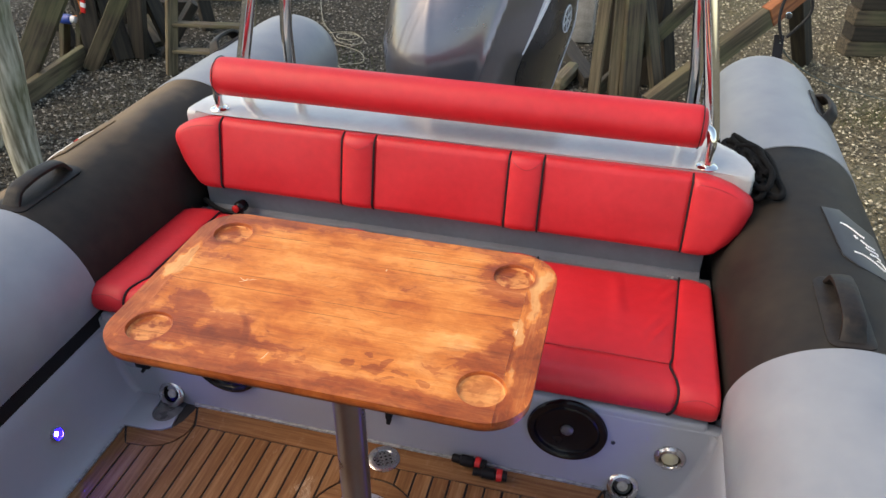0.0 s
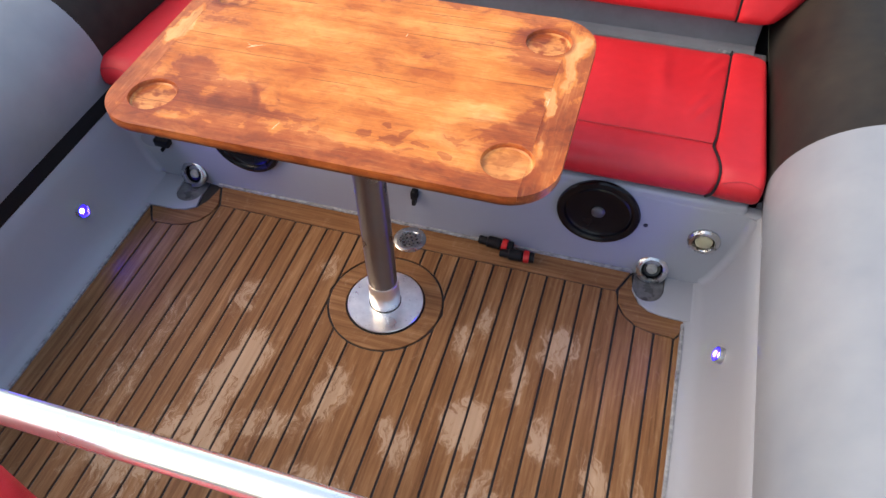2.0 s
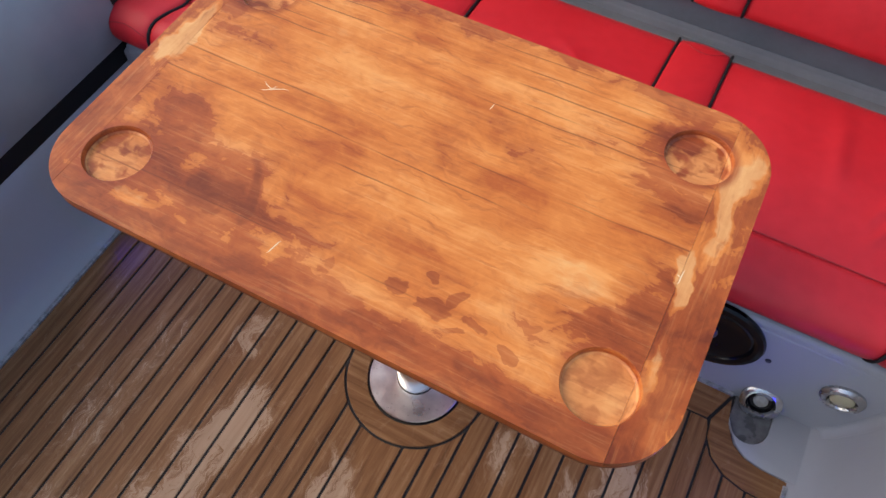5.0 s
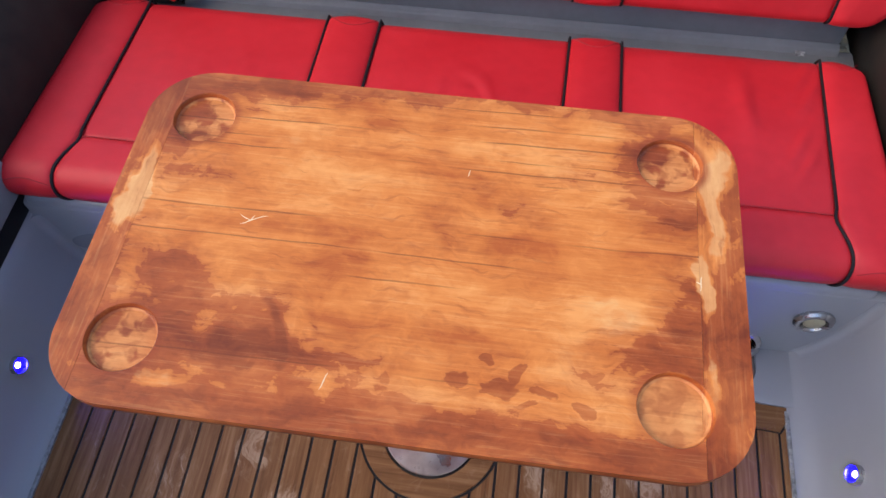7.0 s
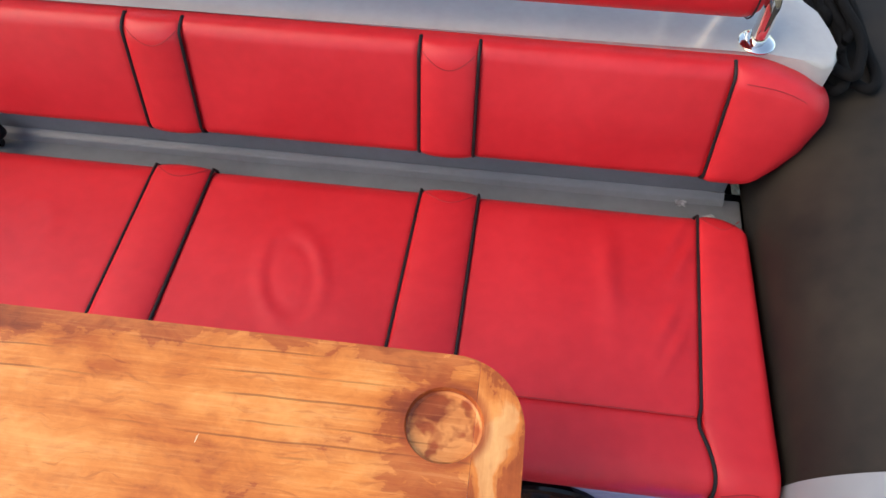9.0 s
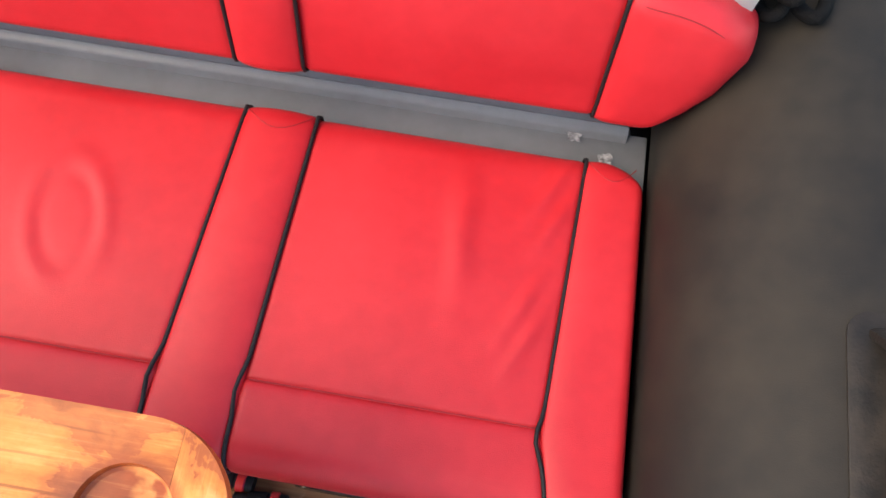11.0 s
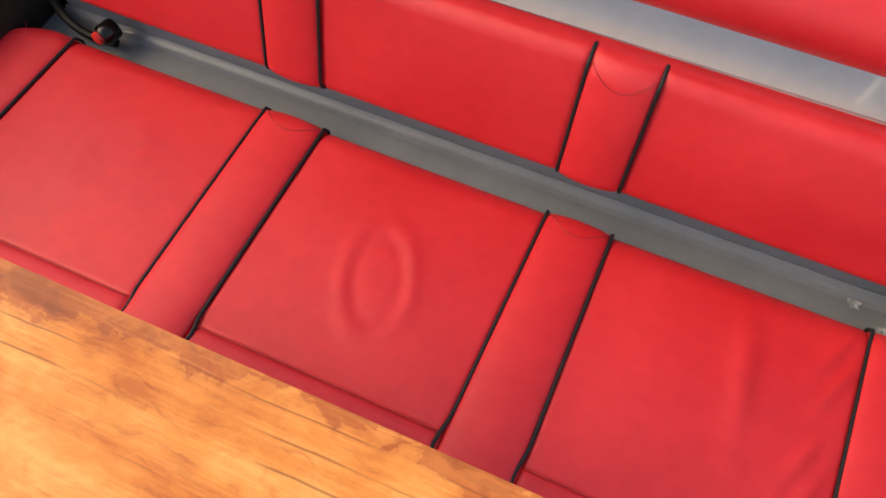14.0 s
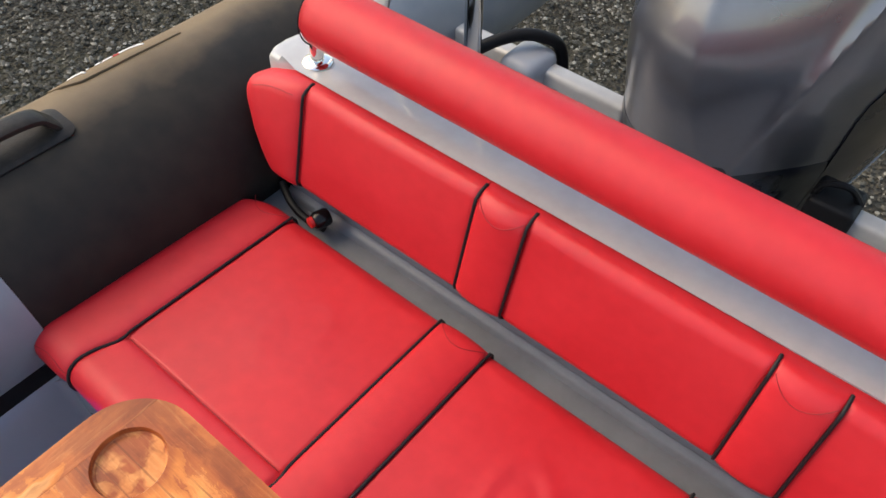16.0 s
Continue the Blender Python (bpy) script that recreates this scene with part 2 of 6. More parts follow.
class Web:
    """Short calls for wiring a material's nodes."""

    def __init__(self, name):
        self.m = bpy.data.materials.new(name)
        self.m.use_nodes = True
        self.n, self.l = self.m.node_tree.nodes, self.m.node_tree.links
        self.b = self.n["Principled BSDF"]
        self.geo = self.n.new("ShaderNodeNewGeometry")
        self.pos = self.geo.outputs["Position"]

    def put(self, socket, value):
        if isinstance(value, (int, float, tuple)):
            socket.default_value = value
        else:
            self.l.new(value, socket)

    def calc(self, op, a, c=0.0, d=None):
        x = self.n.new("ShaderNodeMath")
        x.operation = op
        for k, v in enumerate((a, c) if d is None else (a, c, d)):
            self.put(x.inputs[k], v)
        return x.outputs[0]

    def scaled(self, vec, scale, shift=(0, 0, 0)):
        x = self.n.new("ShaderNodeMapping")
        x.inputs["Scale"].default_value, x.inputs["Location"].default_value = scale, shift
        self.l.new(vec, x.inputs[0])
        return x.outputs[0]

    def tex(self, scale, vec=None, detail=5, rough=0.55, colour=False):
        t = self.n.new("ShaderNodeTexNoise")
        t.inputs["Scale"].default_value, t.inputs["Detail"].default_value, t.inputs["Roughness"].default_value = scale, detail, rough
        self.l.new(self.pos if vec is None else vec, t.inputs["Vector"])
        return t.outputs["Color" if colour else "Fac"]

    def warped(self, vec, scale, far, detail=3):
        """The place pushed about by a noise, so that what is laid on it gets an uneven outline."""
        x, y = self.n.new("ShaderNodeVectorMath"), self.n.new("ShaderNodeVectorMath")
        x.operation, y.operation = "SUBTRACT", "MULTIPLY_ADD"
        self.l.new(self.tex(scale, vec, detail, 0.6, True), x.inputs[0])
        x.inputs[1].default_value = (0.5, 0.5, 0.5)
        self.l.new(x.outputs[0], y.inputs[0])
        y.inputs[1].default_value = (far, far, 0)
        self.l.new(vec, y.inputs[2])
        return y.outputs[0]

    def ramp(self, fac, *stops):
        r = self.n.new("ShaderNodeValToRGB")
        e = r.color_ramp.elements
        while len(e) < len(stops):
            e.new(0.5)
        for k, (p, c) in enumerate(stops):
            e[k].position, e[k].color = p, (*c, 1)
        self.l.new(fac, r.inputs[0])
        return r.outputs[0]

    def step(self, fac, lo, hi, top=1.0):
        r = self.n.new("ShaderNodeMapRange")
        r.interpolation_type = "SMOOTHSTEP"
        r.inputs["From Min"].default_value, r.inputs["From Max"].default_value, r.inputs["To Max"].default_value = lo, hi, top
        self.l.new(fac, r.inputs[0])
        return r.outputs[0]

    def mix(self, fac, a, c):
        x = self.n.new("ShaderNodeMix")
        x.data_type = "RGBA"
        self.put(x.inputs["Factor"], fac)
        self.put(x.inputs["A"], a)
        self.put(x.inputs["B"], c)
        return x.outputs["Result"]

    def near(self, vec, cx, cy, wx, wy, inner=0.0):
        """1 in the middle of an oval, falling to 0 at its edge."""
        q = self.scaled(vec, (1 / wx, 1 / wy, 0), (-cx / wx, -cy / wy, 0))
        d = self.n.new("ShaderNodeVectorMath")
        d.operation = "LENGTH"
        self.l.new(q, d.inputs[0])
        return self.step(d.outputs["Value"], 1.0, inner)

    def places(self, vec, rows):
        """The sum of ovals: x, y, reach in x and y, how much."""
        out = None
        for cx, cy, wx, wy, much in rows:
            one = self.calc("MULTIPLY", self.near(vec, cx, cy, 1.15 * wx, 1.15 * wy, 0.25), much)
            out = one if out is None else self.calc("ADD", out, one)
        return out

    def finish(self, colour, rough, height=None, strength=0.3, far=0.001, spec=0.5):
        self.put(self.b.inputs["Base Color"], colour)
        self.put(self.b.inputs["Roughness"], rough)
        self.b.inputs["Specular IOR Level"].default_value = spec
        if height is not None:
            bp = self.n.new("ShaderNodeBump")
            bp.inputs["Strength"].default_value, bp.inputs["Distance"].default_value = strength, far
            self.l.new(height, bp.inputs["Height"])
            self.l.new(bp.outputs[0], self.b.inputs["Normal"])
        return self.m


TABLE_CUPS = ((-0.289, -0.553), (0.303, -0.555), (-0.289, -0.863), (0.304, -0.866))


def table_wood(name, across=False):
    """Worn varnished softwood: orange-tan where bare, red-brown where stain and varnish are left, pale where rubbed."""
    w = Web(name)
    along = w.scaled(w.pos, (1, 0.045, 1) if across else (0.045, 1, 1))
    fine, pores = w.tex(330, along, 4, 0.6), w.tex(150, w.scaled(w.pos, (1, 0.10, 1) if across else (0.10, 1, 1), (2.0, 1.0, 0)), 3, 0.6)
    broad = w.tex(40, along, 4, 0.5)
    p1 = w.warped(w.pos, 11, 0.055)
    p2 = w.warped(p1, 38, 0.016)
    cloud = w.tex(15, w.scaled(p2, (0.55, 1, 1) if not across else (1, 0.55, 1)), 7, 0.62)
    blotch = w.tex(30, w.scaled(p2, (0.55, 1, 1), (4.0, 2.0, 0)), 6, 0.62)
    sep = w.n.new("ShaderNodeSeparateXYZ")
    w.l.new(w.pos, sep.inputs[0])
    px, py, pz = sep.outputs

    tone = w.calc("ADD", w.calc("MULTIPLY", cloud, 0.62), w.calc("ADD", w.calc("MULTIPLY", broad, 0.26), w.calc("MULTIPLY", fine, 0.12)))
    bare = w.ramp(tone, (0.39, (0.48, 0.112, 0.020)), (0.46, (0.62, 0.178, 0.033)), (0.53, (0.72, 0.236, 0.050)), (0.61, (0.81, 0.325, 0.088)))
    stain = w.ramp(tone, (0.39, (0.190, 0.030, 0.008)), (0.50, (0.330, 0.060, 0.0145)), (0.61, (0.47, 0.108, 0.026)))
    pale = w.ramp(tone, (0.38, (0.60, 0.25, 0.080)), (0.62, (0.84, 0.50, 0.21)))

    # stain keeps along the front, round the rim and on the end boards
    front = w.step(py, -0.868, -0.925)
    ends = w.step(w.calc("ABSOLUTE", w.calc("SUBTRACT", px, 0.0095)), 0.285, 0.372)
    back = w.step(py, -0.515, -0.476)
    rim = w.calc("MAXIMUM", w.calc("MULTIPLY", front, 0.70), w.calc("MAXIMUM", w.calc("MULTIPLY", ends, 0.48), w.calc("MULTIPLY", back, 0.50)))
    rim = w.calc("ADD", rim, w.step(py, -0.70, -0.90, 0.08))
    kept = w.places(p2, ((-0.305, -0.495, 0.085, 0.028, 0.45), (-0.215, -0.500, 0.075, 0.026, 0.36), (0.255, -0.497, 0.060, 0.026, 0.40), (-0.02, -0.492, 0.11, 0.016, 0.26), (-0.258, -0.775, 0.060, 0.055, 0.55), (-0.178, -0.825, 0.085, 0.060, 0.60), (-0.140, -0.862, 0.085, 0.035, 0.45), (-0.27, -0.858, 0.080, 0.055, 0.50), (-0.05, -0.868, 0.12, 0.050, 0.22),
                         (0.268, -0.555, 0.045, 0.065, 0.50), (0.295, -0.622, 0.075, 0.050, 0.50), (0.312, -0.745, 0.045, 0.060, 0.42), (0.300, -0.800, 0.075, 0.055, 0.50), (0.24, -0.835, 0.06, 0.04, 0.26),
                         (-0.318, -0.535, 0.050, 0.075, 0.48), (-0.255, -0.640, 0.060, 0.030, 0.30), (-0.240, -0.545, 0.040, 0.045, 0.30), (-0.300, -0.605, 0.035, 0.05, 0.34), (-0.156, -0.487, 0.12, 0.020, 0.22),
                         (0.036, -0.674, 0.050, 0.030, 0.22), (0.150, -0.646, 0.055, 0.035, 0.28), (0.190, -0.585, 0.055, 0.028, 0.24), (0.105, -0.62, 0.08, 0.03, 0.10), (-0.347, -0.815, 0.030, 0.115, 0.34), (-0.349, -0.555, 0.026, 0.060, 0.30), (0.362, -0.815, 0.030, 0.130, 0.34), (0.3, -0.915, 0.09, 0.03, 0.2)))
    blots = w.places(p2, ((0.122, -0.867, 0.026, 0.014, 0.8), (0.169, -0.868, 0.022, 0.008, 0.7), (0.104, -0.834, 0.010, 0.008, 0.7), (0.137, -0.846, 0.010, 0.012, 0.7), (0.210, -0.877, 0.013, 0.010, 0.7),
                          (0.073, -0.860, 0.016, 0.010, 0.6), (0.228, -0.838, 0.011, 0.010, 0.6), (0.004, -0.866, 0.014, 0.008, 0.5), (0.155, -0.885, 0.016, 0.006, 0.6)))
    rubbed = w.places(p2, ((-0.336, -0.660, 0.014, 0.065, 1.4), (-0.345, -0.71, 0.010, 0.035, 1.0), (0.350, -0.590, 0.016, 0.070, 1.1), (0.365, -0.545, 0.014, 0.04, 0.8), (0.336, -0.715, 0.009, 0.045, 1.3), (0.352, -0.66, 0.012, 0.04, 0.7), (0.24, -0.768, 0.060, 0.030, 0.55),
                           (0.215, -0.700, 0.090, 0.060, 0.26), (0.21, -0.638, 0.070, 0.035, 0.24), (-0.215, -0.690, 0.055, 0.030, 0.36), (-0.20, -0.575, 0.10, 0.030, 0.34), (-0.235, -0.905, 0.050, 0.018, 0.50), (-0.205, -0.835, 0.022, 0.030, 0.40), (-0.06, -0.893, 0.014, 0.022, 0.30), (0.345, -0.83, 0.010, 0.05, 0.6)))
    # two strokes of a swirling brush, left dark
    for cx, cy, r0 in ((-0.235, -0.885, 0.128), (-0.235, -0.885, 0.166)):
        q = w.scaled(w.pos, (1, 1, 0), (-cx, -cy, 0))
        d = w.n.new("ShaderNodeVectorMath")
        d.operation = "LENGTH"
        w.l.new(q, d.inputs[0])
        off = w.calc("ABSOLUTE", w.calc("SUBTRACT", d.outputs["Value"], r0))
        arc = w.calc("MULTIPLY", w.step(off, 0.009, 0.001), w.near(p1, -0.115, -0.825, 0.065, 0.065))
        kept = w.calc("ADD", kept, w.calc("MULTIPLY", arc, 0.6))
    flecks = w.tex(95, w.scaled(p2, (0.5, 1, 1) if not across else (1, 0.5, 1), (7.0, 3.0, 0)), 4, 0.6)
    score = w.calc("SUBTRACT", w.calc("ADD", rim, kept), rubbed)
    ragged = w.calc("ADD", score, w.calc("MULTIPLY", w.calc("SUBTRACT", blotch, 0.5), 1.05))
    ragged = w.calc("ADD", ragged, w.calc("MULTIPLY", w.calc("SUBTRACT", pores, 0.5), 0.45))
    ragged = w.calc("ADD", ragged, w.calc("MULTIPLY", w.calc("SUBTRACT", flecks, 0.5), 0.95))
    wash = w.step(ragged, -0.10, 0.65, 0.55)
    hard = w.step(ragged, 0.34, 0.47, 0.80)
    mask = w.calc("MAXIMUM", w.calc("MAXIMUM", wash, hard), w.step(w.calc("MULTIPLY_ADD", w.calc("SUBTRACT", flecks, 0.5), 0.9, blots), 0.20, 0.36, 0.66))
    col = w.mix(mask, bare, stain)
    deep = w.step(ragged, 0.55, 1.02, 0.52)
    col = w.mix(deep, col, w.ramp(tone, (0.39, (0.085, 0.014, 0.005)), (0.60, (0.200, 0.036, 0.010))))
    light = w.calc("ADD", w.calc("MULTIPLY", rubbed, 0.75), w.calc("MULTIPLY", w.calc("SUBTRACT", blotch, 0.5), 1.0))
    col = w.mix(w.step(light, 0.30, 0.62, 0.70), col, pale)
    # cup hollows: bare, swirling rings of stain; recess shade painted in back left
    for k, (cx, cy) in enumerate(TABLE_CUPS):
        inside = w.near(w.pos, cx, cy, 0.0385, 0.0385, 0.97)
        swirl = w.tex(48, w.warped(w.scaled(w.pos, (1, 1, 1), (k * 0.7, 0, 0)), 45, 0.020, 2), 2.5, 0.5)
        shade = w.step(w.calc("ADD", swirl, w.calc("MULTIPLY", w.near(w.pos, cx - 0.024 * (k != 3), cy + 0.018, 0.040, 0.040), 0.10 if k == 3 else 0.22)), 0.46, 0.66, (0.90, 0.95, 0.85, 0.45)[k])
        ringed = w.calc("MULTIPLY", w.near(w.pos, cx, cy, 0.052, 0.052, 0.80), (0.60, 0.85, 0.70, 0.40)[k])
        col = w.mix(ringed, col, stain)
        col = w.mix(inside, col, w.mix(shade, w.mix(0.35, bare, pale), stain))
    # low outer edge: dark varnish, and the shade beneath painted in
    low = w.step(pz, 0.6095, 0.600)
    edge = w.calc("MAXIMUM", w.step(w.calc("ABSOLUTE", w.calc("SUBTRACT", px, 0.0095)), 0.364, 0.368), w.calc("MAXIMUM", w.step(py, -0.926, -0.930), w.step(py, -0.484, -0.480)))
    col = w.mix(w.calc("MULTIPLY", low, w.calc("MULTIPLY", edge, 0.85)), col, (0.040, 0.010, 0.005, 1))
    # thin dark cracks along the grain
    wob, gap = w.tex(5, None, 3), w.tex(9, w.scaled(w.pos, (0.4, 1, 1)), 2)
    run_ = px if across else py
    for k, at in enumerate(() if across else (-0.498, -0.523, -0.548, -0.575, -0.592, -0.607, -0.631, -0.655, -0.684, -0.722, -0.757, -0.795, -0.868)):
        off = w.calc("ABSOLUTE", w.calc("SUBTRACT", w.calc("ADD", run_, w.calc("MULTIPLY", w.calc("SUBTRACT", wob, 0.5), 0.012)), at))
        crack = w.calc("MULTIPLY", w.step(off, 0.0014, 0.0003 + 0.0002 * (k % 3)), w.step(gap, 0.47 + 0.03 * (k % 4), 0.56 + 0.03 * (k % 4)))
        col = w.mix(w.calc("MULTIPLY", crack, 0.62), col, (0.17, 0.036, 0.010, 1))
    col = w.mix(w.step(w.calc("MULTIPLY_ADD", w.calc("SUBTRACT", blotch, 0.5), 0.70, pores), 0.60, 0.76, 0.16), col, stain)
    specks = w.tex(120, w.scaled(p1, (0.13, 1, 1) if not across else (1, 0.13, 1), (7.0, 3.0, 0)), 4, 0.62)
    col = w.mix(w.step(specks, 0.56, 0.70, 0.38), col, stain)
    col = w.mix(w.step(fine, 0.55, 0.66, 0.10), col, pale)
    rough = w.calc("SUBTRACT", 0.52, w.calc("MULTIPLY", mask, 0.17))
    return w.finish(col, rough, w.calc("ADD", w.calc("MULTIPLY", fine, 0.5), w.calc("MULTIPLY", pores, 0.5)), 0.30, 0.0012, 0.34)


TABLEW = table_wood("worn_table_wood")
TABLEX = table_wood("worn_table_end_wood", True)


def teak(name, along):
    """Brown deck planking, drawn out along one axis, with pale dried salt patches."""
    w = Web(name)
    drawn = w.scaled(w.pos, along)
    grain, streak = w.tex(150, drawn, 5, 0.6), w.tex(40, drawn, 3)
    damp = w.tex(3.2, w.scaled(w.pos, (1, 0.7, 1), (1.3, 0.2, 0)), 4)
    tone = w.calc("ADD", w.calc("MULTIPLY", grain, 0.5), w.calc("MULTIPLY", streak, 0.5))
    col = w.ramp(tone, (0.36, (0.150, 0.064, 0.027)), (0.5, (0.242, 0.117, 0.051)), (0.64, (0.340, 0.186, 0.092)))
    # planks differ a little, and the deck is darker where it is still damp
    oi, mr, hue = w.n.new("ShaderNodeObjectInfo"), w.n.new("ShaderNodeMapRange"), w.n.new("ShaderNodeHueSaturation")
    mr.inputs["To Min"].default_value, mr.inputs["To Max"].default_value = 0.86, 1.10
    w.l.new(oi.outputs["Random"], mr.inputs[0])
    w.l.new(w.calc("MULTIPLY_ADD", w.step(damp, 0.60, 0.38), 0.22, 0.80), mr.inputs["To Max"])
    w.l.new(mr.outputs[0], hue.inputs["Value"])
    w.l.new(col, hue.inputs["Color"])
    p1 = w.warped(w.pos, 9, 0.11)
    p2 = w.warped(p1, 40, 0.016, 5)
    dried = w.places(p2, ((-0.215, -0.935, 0.075, 0.075, 1.0), (-0.240, -1.020, 0.075, 0.085, 1.0), (-0.015, -1.000, 0.055, 0.100, 1.0), (-0.235, -1.140, 0.120, 0.080, 1.0), (-0.10, -1.09, 0.075, 0.055, 0.8), (-0.292, -0.812, 0.040, 0.060, 0.8),
                          (0.150, -1.070, 0.060, 0.060, 0.9), (0.265, -1.000, 0.060, 0.075, 1.0), (0.285, -0.945, 0.035, 0.06, 0.9), (0.350, -0.880, 0.025, 0.060, 0.9), (0.420, -0.765, 0.050, 0.075, 1.0), (0.430, -0.970, 0.035, 0.07, 0.9),
                          (0.248, -0.720, 0.030, 0.060, 0.85), (0.215, -0.790, 0.030, 0.055, 0.8), (0.335, -0.800, 0.025, 0.060, 0.85), (-0.150, -0.676, 0.030, 0.045, 0.7), (0.529, -1.035, 0.045, 0.075, 0.9), (-0.363, -1.250, 0.13, 0.09, 0.9),
                          (0.625, -1.09, 0.030, 0.10, 1.0), (0.33, -1.12, 0.05, 0.07, 0.8), (0.02, -1.20, 0.10, 0.06, 0.8), (0.45, -1.17, 0.05, 0.06, 0.7), (-0.46, -1.07, 0.09, 0.12, 0.5), (-0.43, -0.90, 0.07, 0.10, 0.42)))
    rag = w.calc("ADD", dried, w.calc("MULTIPLY", w.calc("SUBTRACT", w.tex(80, w.scaled(p2, (1, 0.20, 1)), 8, 0.78), 0.5), 4.0))
    mask = w.calc("MAXIMUM", w.step(rag, 0.42, 1.00, 0.85), w.step(rag, 0.15, 0.60, 0.16))
    col = w.mix(mask, hue.outputs[0], w.ramp(tone, (0.3, (0.36, 0.235, 0.150)), (0.7, (0.50, 0.360, 0.250))))
    return w.finish(col, w.calc("MULTIPLY_ADD", mask, 0.26, 0.40), tone, 0.3, 0.001, 0.14)


TEAK = teak("brown_deck_plank", (1, 0.05, 1))
TEAKX = teak("brown_deck_margin", (0.05, 1, 1))


# ---------------------------------------------------------------- mesh helpers
def part(name, bm, material, parent=None, label="", smooth=True):
    """Links a bmesh as one mesh object, under a thing or a part."""
    bmesh.ops.recalc_face_normals(bm, faces=bm.faces)
    me = bpy.data.meshes.new(name)
    bm.to_mesh(me)
    bm.free()
    me.materials.append(material)
    if smooth:
        me.shade_smooth()
        me.set_sharp_from_angle(angle=radians(38))
    ob = new(name, me)
    if parent is not None:
        ob.parent = parent
        ob.matrix_parent_inverse = parent.matrix_world.inverted()
    if label:
        ob["label"] = label
    return ob


def thing(name, at=(0, 0, 0), label="", category="", group="", kind=""):
    e = new(name)
    e.location = at
    e.empty_display_size = 0.05
    bpy.context.view_layer.update()
    return tagged(e, label, category, group, kind)


def box(x0, x1, y0, y1, z0, z1, bevel=0.0, seg=2, m=None):
    bm = bmesh.new()
    bmesh.ops.create_cube(bm, size=1, matrix=Matrix.LocRotScale(((x0 + x1) / 2, (y0 + y1) / 2, (z0 + z1) / 2), None, (abs(x1 - x0), abs(y1 - y0), abs(z1 - z0))))
    if bevel:
        bmesh.ops.bevel(bm, geom=bm.edges[:], offset=bevel, segments=seg, affect="EDGES", profile=0.6)
    if m is not None:
        bm.transform(m)
    return bm


def join(*bms):
    out = bms[0]
    for other in bms[1:]:
        me = bpy.data.meshes.new("scratch")
        other.to_mesh(me)
        other.free()
        out.from_mesh(me)
        bpy.data.meshes.remove(me)
    return out


def sweep(points, radius, sides=10, closed=False, caps=True):
    """A round bar along a line of points; radius is a number or one for each point."""
    bm = bmesh.new()
    pts = [Vector(p) for p in points]
    count = len(pts)
    rad = radius if isinstance(radius, (list, tuple)) else [radius] * count
    rings, ref = [], None
    for k, p in enumerate(pts):
        a = pts[(k - 1) % count] if closed or k else p
        b = pts[(k + 1) % count] if closed or k < count - 1 else p
        d = (b - a).normalized()
        if ref is None:
            ref = d.orthogonal().normalized()
        ref = (ref - d * ref.dot(d)).normalized()
        side = d.cross(ref)
        rings.append([bm.verts.new(p + (ref * math.cos(2 * math.pi * j / sides) + side * math.sin(2 * math.pi * j / sides)) * rad[k]) for j in range(sides)])
    pairs = list(zip(rings, rings[1:])) + ([(rings[-1], rings[0])] if closed else [])
    for r0, r1 in pairs:
        for j in range(sides):
            bm.faces.new((r0[j], r0[(j + 1) % sides], r1[(j + 1) % sides], r1[j]))
    if caps and not closed:
        bm.faces.new(rings[0])
        bm.faces.new(rings[-1])
    return bm


def smooth_line(points, per=8):
    """A smooth curve through the points."""
    p = [Vector(q) for q in points]
    p = [p[0] * 2 - p[1]] + p + [p[-1] * 2 - p[-2]]
    out = []
    for k in range(1, len(p) - 2):
        for j in range(per):
            t = j / per
            out.append(0.5 * ((2 * p[k]) + (p[k + 1] - p[k - 1]) * t + (2 * p[k - 1] - 5 * p[k] + 4 * p[k + 1] - p[k + 2]) * t * t + (3 * p[k] - p[k - 1] - 3 * p[k + 1] + p[k + 2]) * t**3))
    return out + [p[-2]]


def lathe(profile, sides=32, m=None):
    """Turns (radius, height) pairs about z."""
    bm = bmesh.new()
    rings = []
    for r, z in profile:
        if r < 1e-6:
            rings.append([bm.verts.new((0, 0, z))])
        else:
            rings.append([bm.verts.new((r * math.cos(2 * math.pi * j / sides), r * math.sin(2 * math.pi * j / sides), z)) for j in range(sides)])
    for r0, r1 in zip(rings, rings[1:]):
        for j in range(sides):
            q = [r0[j % len(r0)], r0[(j + 1) % len(r0)], r1[(j + 1) % len(r1)], r1[j % len(r1)]]
            q = list(dict.fromkeys(q))
            if len(q) > 2:
                bm.faces.new(q)
    if m is not None:
        bm.transform(m)
    return bm


def slab(outline, z0, z1, bevel=0.0, seg=2):
    """A flat outline (x, y) drawn up from z0 to z1."""
    bm = bmesh.new()
    low = [bm.verts.new((x, y, z0)) for x, y in outline]
    high = [bm.verts.new((x, y, z1)) for x, y in outline]
    count = len(low)
    bm.faces.new(low[::-1])
    top = bm.faces.new(high)
    for k in range(count):
        bm.faces.new((low[k], low[(k + 1) % count], high[(k + 1) % count], high[k]))
    if bevel:
        bmesh.ops.bevel(bm, geom=list(top.edges), offset=bevel, segments=seg, affect="EDGES", profile=0.5)
    return bm


def rounded(x0, x1, y0, y1, r, seg=8):
    out = []
    for cx, cy, a in ((x1 - r, y1 - r, 0), (x0 + r, y1 - r, 90), (x0 + r, y0 + r, 180), (x1 - r, y0 + r, 270)):
        out += [(cx + r * math.cos(radians(a + 90 * k / seg)), cy + r * math.sin(radians(a + 90 * k / seg))) for k in range(seg + 1)]
    return out


